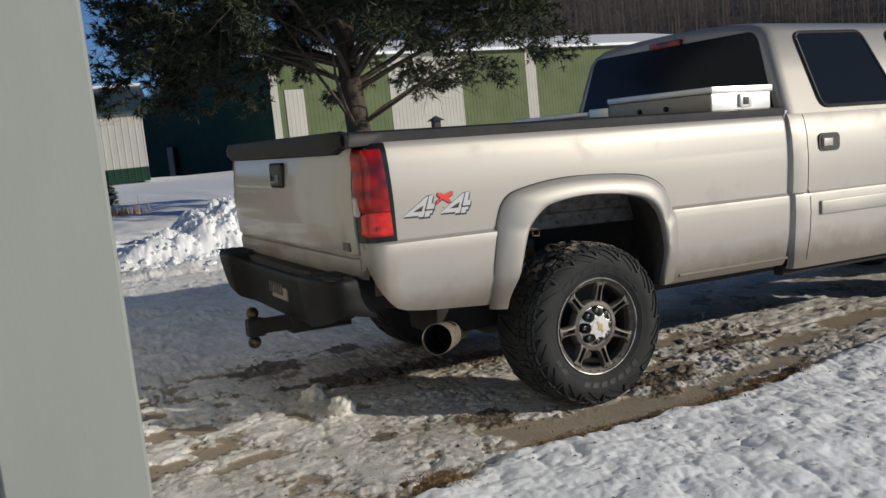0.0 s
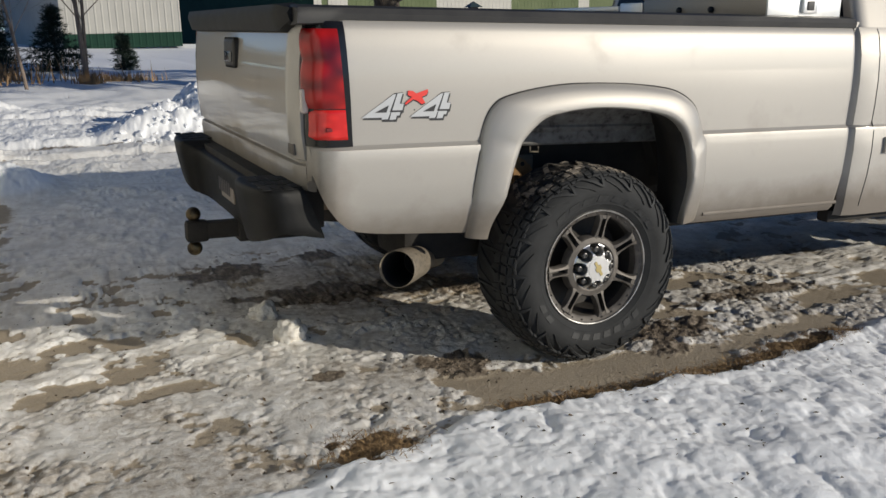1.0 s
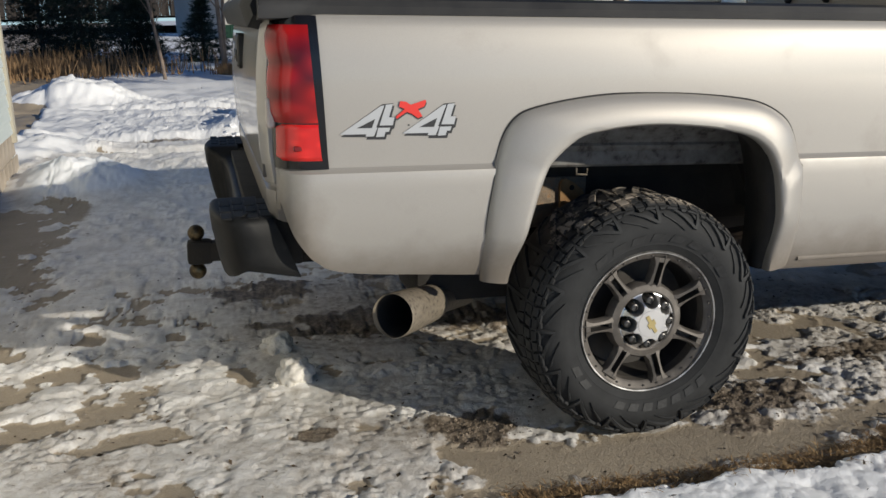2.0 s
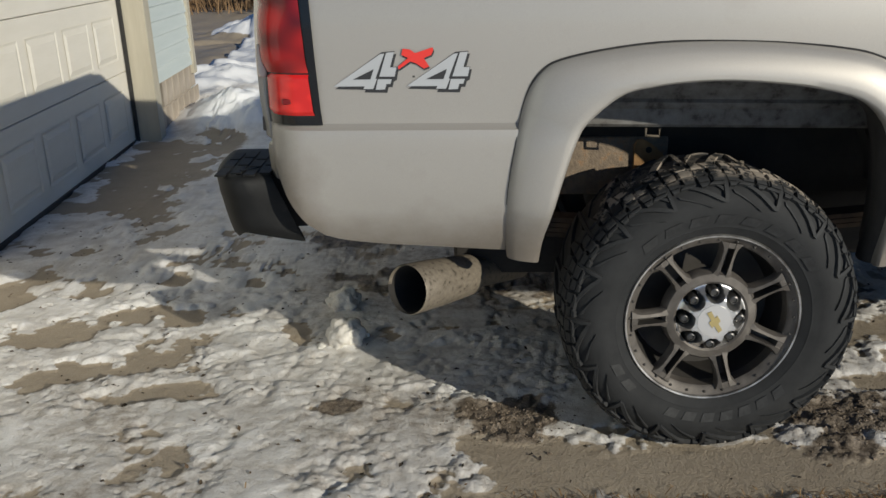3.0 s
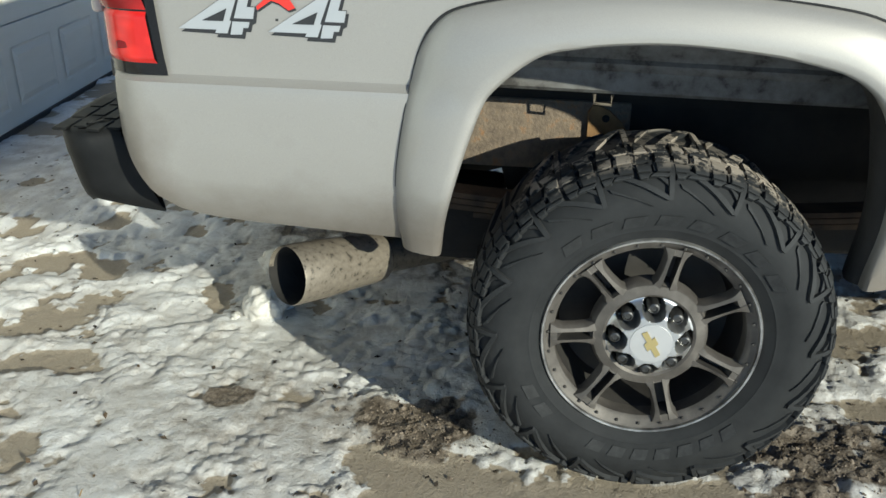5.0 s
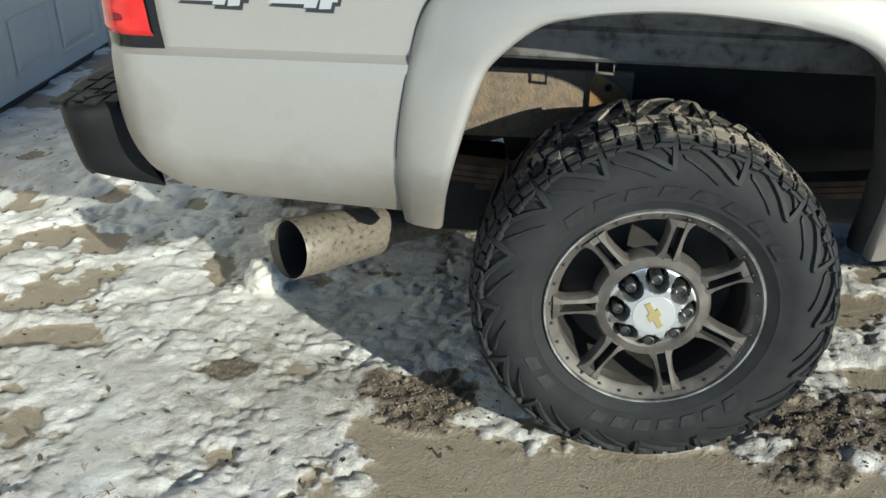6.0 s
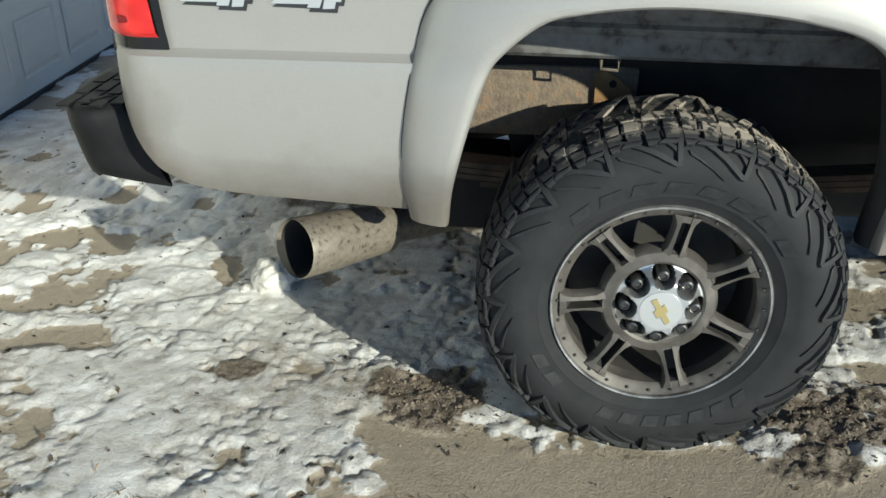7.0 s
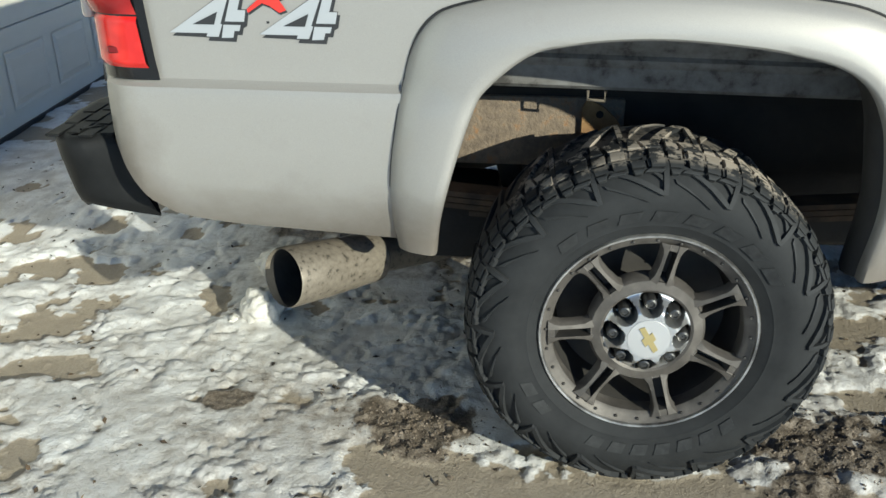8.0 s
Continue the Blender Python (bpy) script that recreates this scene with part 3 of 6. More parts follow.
def arch_liner(m):
    bm = bmesh.new()
    rows = []
    for s in np.linspace(0, math.pi, 25):
        x, z = 0.50 * math.cos(s), 0.66 + 0.36 * math.sin(s)
        rows.append([(x, 0.335, z), (x, 0.36, z + 0.005), (x, 0.40, z)])
    grid(bm, rows)
    # the rolled lip inside the flare, from the crown down to the sill
    rows = []
    for x, z in spline(F_IN, 70)[38:]:
        x, z = float(x), float(z)
        tuck = 0.04 * smooth(0.72, 0.53, z)
        n = Vector((-x, 0, 0.62 - z if z > 0.62 else 0)).normalized()
        k = smooth(0.91, 0.80, z) - 0.3 * smooth(0.85, 0.93, z)
        rows.append([(x + n.x * a, 0.012 + y + tuck * (1 - y / 0.25), z + n.z * a) for a, y in ((-0.012, -0.02), (0.004 * k, -0.014), (0.014 * k, 0.0), (0.018 * k, 0.02), (0.010 * k, 0.06), (-0.03, 0.13), (-0.07, 0.25))])
    grid(bm, rows)
    bmesh.ops.recalc_face_normals(bm, faces=bm.faces)
    return mirror(bm) if m else bm


part("wheel_arch_liner", arch_liner(False), UNDER, truck)
part("wheel_arch_liner", arch_liner(True), UNDER, truck)
def inner_fender():
    """The grey sheet behind the opening, with a rolled rib along it."""
    bm = bmesh.new()
    prof = [(0.05, 1.01), (0.12, 0.995), (0.20, 0.965), (0.245, 0.925), (0.262, 0.892), (0.254, 0.884), (0.256, 0.876), (0.265, 0.866), (0.266, 0.826), (0.275, 0.818), (0.33, 0.820)]
    grid(bm, [[(x, y, z + 0.012 * (-x) + (0.006 if z < 0.9 else 0)) for y, z in prof] for x in np.linspace(-0.52, 0.52, 22)])
    return bm


part("inner_fender", inner_fender(), GREY_LINER, truck, "stained grey inner fender panel")
part("inner_fender", mirror(inner_fender()), GREY_LINER, truck, "stained grey inner fender panel")
RUST_PLATE = grain(material("rust_plate", (0.3, 0.17, 0.07), 0.9), [(0.3, (0.2, 0.11, 0.05)), (0.7, (0.4, 0.24, 0.1))], 24, 8, None, 0.5, 120, distance=0.002)
rp = bmesh.new()
plate(rp, [(-0.124, 0.62), (-0.126, 0.746), (-0.118, 0.761), (-0.103, 0.763), (-0.079, 0.751), (-0.050, 0.726), (-0.026, 0.688), (-0.021, 0.62)], 0.425, 0.018)
rpo = part("bracket", rp, RUST_PLATE, truck, "rusty bracket plate with a bolt hole")
# no hole is cut: a dark disc paints its shade on the plate
bh = bmesh.new()
lathe(bh, [(0.0085, 0.003), (0.0085, -0.002), (0.0004, -0.002)], (-0.087, 0.425, 0.735), "y", 14)
part("bolt_hole", bh, UNDER, rpo)
cl = tube(bmesh.new(), [(-0.128, 0.29, 0.82), (-0.127, 0.29, 0.80), (-0.092, 0.29, 0.798), (-0.091, 0.29, 0.82)], 0.0035, 6)
part("wire_clip", cl, STEEL, truck)
part("bed_crossbar", boxed((-0.22, 0.52, 0.775), (-0.16, 1.48, 0.80), 0.004), UNDER, truck)
part("bed_crossbar", boxed((-0.80, 0.15, 0.745), (-0.72, 1.85, 0.80), 0.004), UNDER, truck)
part("bed_crossbar", boxed((0.62, 0.15, 0.745), (0.70, 1.85, 0.80), 0.004), UNDER, truck)


# ---- wheels ----
TYRE = [(0.225, 0.05), (0.232, -0.002), (0.245, -0.014), (0.256, -0.018), (0.260, -0.0215), (0.266, -0.022), (0.285, -0.029), (0.305, -0.032), (0.325, -0.0305), (0.342, -0.025), (0.360, -0.014), (0.372, -0.002), (0.380, 0.011), (0.385, 0.030),
        (0.388, 0.06), (0.390, 0.15), (0.388, 0.24), (0.385, 0.27), (0.380, 0.289), (0.374, 0.302), (0.36, 0.314), (0.342, 0.325), (0.31, 0.332), (0.26, 0.3215), (0.235, 0.30), (0.225, 0.26)]


def tyre_point(s, lift=0.0):
    """Radius and offset at s, counted along the profile's points, raised by lift."""
    i = min(int(s), len(TYRE) - 2)
    u = s - i
    (r0, o0), (r1, o1) = TYRE[i], TYRE[i + 1]
    dr, do = r1 - r0, o1 - o0
    ln = math.hypot(dr, do)
    return r0 + dr * u + do / ln * lift, o0 + do * u - dr / ln * lift


def tyre_mesh():
    return lathe(bmesh.new(), TYRE, (0, 0, 0), "y", 120)


def raised(bm, corners, lift, cuts=5):
    """A low block on the tyre over four (angle, s) corners, in order."""
    rows = []
    for k in range(cuts + 1):
        u = k / cuts
        a = [corners[0][j] + (corners[3][j] - corners[0][j]) * u for j in (0, 1)]
        b = [corners[1][j] + (corners[2][j] - corners[1][j]) * u for j in (0, 1)]
        row = []
        for v, h in ((0.0, -0.002), (0.06, lift), (0.94, lift), (1.0, -0.002)):
            ang, s = a[0] + (b[0] - a[0]) * v, a[1] + (b[1] - a[1]) * v
            hh = -0.002 if h < 0 else lift * (1.0 if 0 < k < cuts else 0.92)
            r, o = tyre_point(s, hh)
            row.append((r * math.cos(ang), o, r * math.sin(ang)))
        rows.append(row)
    first, last = [], []
    for c, out in (((corners[0], corners[1]), first), ((corners[3], corners[2]), last)):
        for v in (0.0, 0.06, 0.94, 1.0):
            ang, s = c[0][0] + (c[1][0] - c[0][0]) * v, c[0][1] + (c[1][1] - c[0][1]) * v
            r, o = tyre_point(s, -0.002)
            out.append((r * math.cos(ang), o, r * math.sin(ang)))
    grid(bm, [first] + rows + [last])


def tread_mesh():
    bm = bmesh.new()
    rng = random.Random(8)
    n = 16
    p = 2 * math.pi / n
    last = len(TYRE) - 1
    for i in range(n):
        a = i * p
        for side in (0, 1):
            f = (lambda s: s) if not side else (lambda s: last - s)
            q = a + (p / 2 if side else 0)
            j = rng.uniform(-0.008, 0.008)
            # wedges on the sidewall: a short radial rib, a long slanting one from its foot, smaller ribs inside
            raised(bm, [(q - 0.015, f(8.2)), (q + 0.015, f(8.2)), (q + 0.018, f(12.5)), (q - 0.018, f(12.5))], 0.009)
            raised(bm, [(q + 0.012, f(8.1)), (q + 0.016, f(8.75)), (q + 0.350, f(11.9)), (q + 0.330, f(11.1))], 0.009)
            raised(bm, [(q + 0.020, f(9.6)), (q + 0.022, f(10.2)), (q + 0.245, f(12.5)), (q + 0.205, f(12.5))], 0.0075)
            raised(bm, [(q + 0.100, f(7.5)), (q + 0.135, f(7.8)), (q + 0.345, f(9.9)), (q + 0.330, f(9.4))], 0.005)
            raised(bm, [(q + 0.070, f(11.2)), (q + 0.092, f(11.3)), (q + 0.100, f(12.6)), (q + 0.076, f(12.6))], 0.008)
            raised(bm, [(q + 0.290, f(11.9)), (q + 0.312, f(12.0)), (q + 0.316, f(12.7)), (q + 0.294, f(12.7))], 0.008)
            # shoulder and middle blocks of the tread
            for h in (0.0, p / 2):
                raised(bm, [(q + h + 0.003, f(12.7)), (q + h + 0.084, f(12.7)), (q + h + 0.080, f(13.95)), (q + h, f(13.95))], 0.0125)
                raised(bm, [(q + h + 0.105, f(12.75)), (q + h + 0.186, f(12.75)), (q + h + 0.180, f(13.9)), (q + h + 0.100, f(13.9))], 0.010)
                raised(bm, [(q + h + j, f(14.1)), (q + h + 0.090, f(14.06)), (q + h + 0.120, f(14.5)), (q + h + 0.02, f(14.56))], 0.012)
                raised(bm, [(q + h + 0.105 + j, f(14.05)), (q + h + 0.180, f(14.1)), (q + h + 0.170, f(14.75)), (q + h + 0.130, f(14.7))], 0.012)
    bmesh.ops.recalc_face_normals(bm, faces=bm.faces)
    return bm


def rim_mesh():
    bm = bmesh.new()
    lathe(bm, [(0.205, 0.20), (0.206, 0.06), (0.207, 0.03), (0.206, 0.012), (0.212, 0.004), (0.224, -0.002), (0.2285, -0.006), (0.2315, -0.006), (0.2325, 0.0), (0.228, 0.05)], (0, 0, 0), "y", 72)
    return bm


def spoke_mesh(i):
    """One of the seven spokes, with its slot."""
    bm = bmesh.new()
    a = math.radians(80.0 + i * 360 / 7)
    ca, sa = math.cos(a), math.sin(a)

    def put(r, t, o):
        return (r * ca - t * sa, o, r * sa + t * ca)
    # broad web below, raised tapered ridge with a sunk slot above
    sec = [(0.100, 0.040, 0.020), (0.120, 0.029, 0.015), (0.133, 0.0230, 0.012), (0.16, 0.0205, 0.009), (0.186, 0.0210, 0.006), (0.198, 0.024, 0.004), (0.213, 0.033, 0.003)]
    rows = []
    for r, w, o in sec:
        rows.append([put(r, -w - 0.001, o + 0.024), put(r, -w, o + 0.004), put(r, -w + 0.004, o - 0.005), put(r, -0.0095, o - 0.008), put(r, -0.0088, o + 0.026), put(r, 0.0088, o + 0.026), put(r, 0.0095, o - 0.008), put(r, w - 0.004, o - 0.005), put(r, w, o + 0.004), put(r, w + 0.001, o + 0.024)])
    # close the slot at both ends
    for j in (0, 1, 5, 6):
        r, w, o = sec[j]
        rows[j][4], rows[j][5] = put(r, -0.0075, o - 0.006), put(r, 0.0075, o - 0.006)
    grid(bm, rows)
    # slot faces in the dark alloy: the recess's shade is put in the colour
    for k, f in enumerate(bm.faces):
        if k % 9 in (3, 4, 5) and 1 <= k // 9 <= 4:
            f.material_index = 1
    bmesh.ops.recalc_face_normals(bm, faces=bm.faces)
    return bm


def rubber_look(m, lo, hi):
    b = m.node_tree.nodes["Principled BSDF"]
    co = coords(m)
    n = node(m, "TexNoise", Scale=14.0, Detail=9, Roughness=0.7)
    link(m, co, n.inputs["Vector"])
    base = ramp(m, n.outputs[0], [(0.3, lo), (0.75, hi)])
    # dried mud kept on top of the tread
    sep = node(m, "SeparateXYZ")
    link(m, co, sep.inputs[0])
    rad = node(m, "VectorMath")
    rad.operation = "MULTIPLY"
    rad.inputs[1].default_value = (1, 0, 1)
    link(m, co, rad.inputs[0])
    ln = node(m, "VectorMath")
    ln.operation = "LENGTH"
    link(m, rad.outputs[0], ln.inputs[0])
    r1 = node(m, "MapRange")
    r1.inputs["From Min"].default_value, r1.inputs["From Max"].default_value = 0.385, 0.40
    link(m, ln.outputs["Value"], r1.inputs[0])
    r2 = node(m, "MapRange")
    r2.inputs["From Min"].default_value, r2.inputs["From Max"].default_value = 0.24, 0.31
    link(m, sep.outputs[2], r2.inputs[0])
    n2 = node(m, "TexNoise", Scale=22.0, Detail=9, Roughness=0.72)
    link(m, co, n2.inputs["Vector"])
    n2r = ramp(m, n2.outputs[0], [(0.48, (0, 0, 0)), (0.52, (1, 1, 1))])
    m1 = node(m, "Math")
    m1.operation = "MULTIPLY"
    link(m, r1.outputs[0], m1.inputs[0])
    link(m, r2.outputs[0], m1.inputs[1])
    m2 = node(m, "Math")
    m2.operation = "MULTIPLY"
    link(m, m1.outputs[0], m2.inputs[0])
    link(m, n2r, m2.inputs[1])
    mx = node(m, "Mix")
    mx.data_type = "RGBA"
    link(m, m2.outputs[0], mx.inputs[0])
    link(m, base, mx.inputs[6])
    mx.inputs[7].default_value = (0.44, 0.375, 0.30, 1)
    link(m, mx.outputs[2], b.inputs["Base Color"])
    bp = node(m, "Bump", Strength=0.3, Distance=0.002)
    link(m, n2.outputs[0], bp.inputs["Height"])
    link(m, bp.outputs[0], b.inputs["Normal"])


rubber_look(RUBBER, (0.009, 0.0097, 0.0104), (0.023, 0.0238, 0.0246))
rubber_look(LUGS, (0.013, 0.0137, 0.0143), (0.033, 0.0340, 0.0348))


def lettering():
    """Raised maker's words on the sidewall, as plain bars, and thin rings."""
    bm = bmesh.new()
    for a0, a1, n in ((28, 138, 8), (246, 318, 7), (204, 226, 2)):
        for k in range(n):
            a = math.radians(a0 + (a1 - a0) * (k + 0.5) / n)
            w = math.radians((a1 - a0) / n) * 0.36
            def put(r, t):
                o = float(np.interp(r, [p[0] for p in TYRE[4:10]], [p[1] for p in TYRE[4:10]]))
                return bm.verts.new((r * math.cos(t), o - 0.0026, r * math.sin(t)))
            tilt = 0.22 * w
            bm.faces.new([put(r, t) for r, t in ((0.272, a - w + tilt), (0.296, a - w - tilt), (0.296, a + w * 0.8 - tilt), (0.272, a + w * 0.8 + tilt))])
    bmesh.ops.recalc_face_normals(bm, faces=bm.faces)
    bmesh.ops.solidify(bm, geom=bm.faces, thickness=-0.0009)
    return bm


LETTER = grain(material("raised_rubber", (0.03, 0.0305, 0.031), 0.65), [(0.35, (0.011, 0.0115, 0.012)), (0.65, (0.026, 0.0265, 0.027))], 60, 5)
NUT = material("dark_nut", (0.10, 0.098, 0.095), 0.38, 0.8)
GOLD = material("gold_emblem", (0.5, 0.4, 0.18), 0.35, 0.4)
CAP_GREY = material("cap_disc", (0.62, 0.61, 0.60), 0.38, 0.5)


RIM_LIP = grain(material("rim_lip", (0.5, 0.48, 0.46), 0.35, 0.8), [(0.4, (0.2, 0.19, 0.18)), (0.6, (0.6, 0.58, 0.55))], 9, 5)


def wheel():
    w = new("wheel")
    w.empty_display_size = 0.1
    w.parent = truck
    w["label"] = "seven-spoke alloy wheel with muddy off-road tyre"
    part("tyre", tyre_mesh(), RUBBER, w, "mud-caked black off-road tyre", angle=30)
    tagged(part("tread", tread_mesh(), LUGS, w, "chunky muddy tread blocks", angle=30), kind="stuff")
    tagged(part("tyre_lettering", lettering(), LETTER, w), kind="stuff")
    part("rim", rim_mesh(), ALLOY, w, "dusty grey alloy rim", mats=(CHROME,))
    rg = bmesh.new()
    lathe(rg, [(0.228, -0.0055), (0.2295, -0.0125), (0.2335, -0.0135), (0.236, -0.009), (0.237, -0.002)], (0, 0, 0), "y", 72)
    part("rim_edge", rg, RIM_LIP, w, "worn bright rim edge")
    b = bmesh.new()
    lathe(b, [(0.206, 0.05), (0.19, 0.13), (0.06, 0.14), (0.001, 0.14)], (0, 0, 0), "y", 48)
    part("brake_drum", b, ALLOY_DARK, w)
    for i in range(7):
        part("spoke", spoke_mesh(i), ALLOY, w, mats=(ALLOY_DARK,))
    h = bmesh.new()
    lathe(h, [(0.128, 0.05), (0.126, 0.018), (0.120, 0.010), (0.100, 0.006), (0.094, 0.010), (0.092, 0.03), (0.05, 0.03), (0.02, 0.03)], (0, 0, 0), "y", 56)
    part("hub_ring", h, ALLOY, w)
    c = bmesh.new()
    rows = []
    for r in [0.001, 0.030, 0.046] + list(np.linspace(0.050, 0.095, 19)):
        row = []
        for t in np.linspace(0, 2 * math.pi, 161)[:-1]:
            # a dished dome with a pocket round each nut
            near = (t + math.pi / 8) % (math.pi / 4) - math.pi / 8
            dist = math.hypot(r * math.cos(near) - 0.0745, r * math.sin(near))
            top = -0.026 + 0.036 * smooth(0.058, 0.094, r) ** 1.3
            row.append((r * math.cos(t), top + (0.030 - top) * smooth(0.0245, 0.0205, dist), r * math.sin(t)))
        rows.append(row)
    grid(c, rows, closed_v=True)
    bmesh.ops.recalc_face_normals(c, faces=c.faces)
    cap = part("centre_cap", c, CHROME, w, "fluted chrome centre cap")
    d = bmesh.new()
    lathe(d, [(0.046, -0.024), (0.045, -0.0275), (0.001, -0.0285)], (0, 0, 0), "y", 40)
    part("cap_disc", d, CAP_GREY, cap)
    e = bmesh.new()
    k = 0.033
    plate(e, [(-k, -0.006), (-0.009, -0.006), (-0.006, -0.014), (0.012, -0.014), (0.009, -0.006), (k, -0.006), (k - 0.002, 0.006), (0.009, 0.006), (0.006, 0.014), (-0.012, 0.014), (-0.009, 0.006), (-k + 0.002, 0.006)], -0.0305, 0.003)
    bmesh.ops.rotate(e, verts=e.verts, cent=(0, 0, 0), matrix=Matrix.Rotation(radians(58), 3, "Y"))
    part("emblem", e, GOLD, cap, "plain gold emblem")
    for i in range(8):
        a = 2 * math.pi * i / 8
        n = bmesh.new()
        lathe(n, [(0.0135, 0.03), (0.0135, -0.004), (0.0115, -0.009), (0.008, -0.0105), (0.0065, -0.007), (0.001, -0.007)], (0.0745 * math.cos(a), 0, 0.0745 * math.sin(a)), "y", 12)
        part("lug_nut", n, NUT, w)
    r = bmesh.new()
    for i in range(28):
        a = 2 * math.pi * i / 28
        lathe(r, [(0.0035, 0.0), (0.0035, -0.0035), (0.0004, -0.0045)], (0.2185 * math.cos(a), 0.0, 0.2185 * math.sin(a)), "y", 6)
    tagged(part("rim_rivets", r, ALLOY_DARK, w), kind="stuff")
    return w


wheel_a = wheel()
wheel_a.matrix_basis = pose(0, 0.016, 0.405) @ Matrix.Diagonal((0.912, 0.912, 0.912, 1))
for px, turn in ((0, 180), (3.98, 0), (3.98, 180)):
    copy_thing(wheel_a, pose(px, 1.874 if turn else 0.016, 0.405, 0, 0, turn))

# ---- cab ----
GAP = 1.262
CAB = [(0.50, 0.03), (0.54, 0.02), (0.68, 0.008), (0.78, 0.0), (0.862, 0.001), (0.872, 0.004), (0.88, 0.017), (0.96, 0.011), (1.06, 0.008), (1.16, 0.014), (1.24, 0.03), (1.27, 0.045)]


def cab_y(z):
    return float(np.interp(z, [p[0] for p in CAB], [p[1] for p in CAB]))


def cab_side():
    bm = bmesh.new()
    rows = []
    for x in np.concatenate([[GAP, GAP + 0.006], np.linspace(GAP + 0.02, 3.55, 40)]):
        d = 0.035 * smooth(GAP + 0.03, GAP, x)
        rows.append([(x, y + d, z) for z, y in CAB])
    grid(bm, rows, flip=True)
    return bm


part("cab_side", cab_side(), PAINT, truck, "pewter painted cab side with doors")
part("cab_side", mirror(cab_side()), PAINT, truck, "pewter painted cab side with doors")
G = [(1.27, 0.045), (1.48, 0.125), (1.69, 0.205), (1.725, 0.25), (1.75, 0.34), (1.765, 0.5), (1.775, 0.75), (1.778, 1.0)]


def greenhouse():
    """Pillars, roof and the rear and side frames round the glass."""
    bm = bmesh.new()
    rows = []
    for x, k in [(1.275, 0.035), (1.282, 0.015), (1.30, 0.004), (1.34, 0), (1.42, 0), (2.0, 0), (2.6, 0), (3.0, 0), (3.2, 0)]:
        prof = [(x + (z - 1.27) * 0.10 * (1 if x < 1.5 else 0), y + k, z - k * (z > 1.6)) for z, y in G]
        prof += [(p[0], 2 - p[1], p[2]) for p in prof[-2::-1]]
        rows.append(prof)
    grid(bm, rows, flip=False)
    # rear wall of the cab below and round the window
    r0 = rows[0]
    mid = [bm.verts.new((p[0] + 0.003, p[1], p[2])) for p in r0]
    bm.faces.new(mid)
    bmesh.ops.recalc_face_normals(bm, faces=bm.faces)
    return bm


part("cab_roof", greenhouse(), PAINT, truck, "pewter cab roof and pillars")


def pane(outline, x=None, off=0.012, thick=0.02):
    bm = bmesh.new()
    if x is not None:
        vs = [bm.verts.new((x + (z - 1.27) * 0.10 - off, y, z)) for y, z in outline]
    else:
        ys = lambda z: float(np.interp(z, [g[0] for g in G], [g[1] for g in G]))
        vs = [bm.verts.new((px, ys(z) - off, z)) for px, z in outline]
    bm.faces.new(vs)
    bmesh.ops.recalc_face_normals(bm, faces=bm.faces)
    return bm


def round_quad(pts, r=0.04, n=5):
    out = []
    m = len(pts)
    for i in range(m):
        p, a, b = Vector(pts[i]), Vector(pts[i - 1]), Vector(pts[(i + 1) % m])
        p0, p1 = p + (a - p).normalized() * r, p + (b - p).normalized() * r
        for k in range(n + 1):
            t = k / n
            out.append(tuple((1 - t) ** 2 * p0 + 2 * t * (1 - t) * p + t * t * p1))
    return out


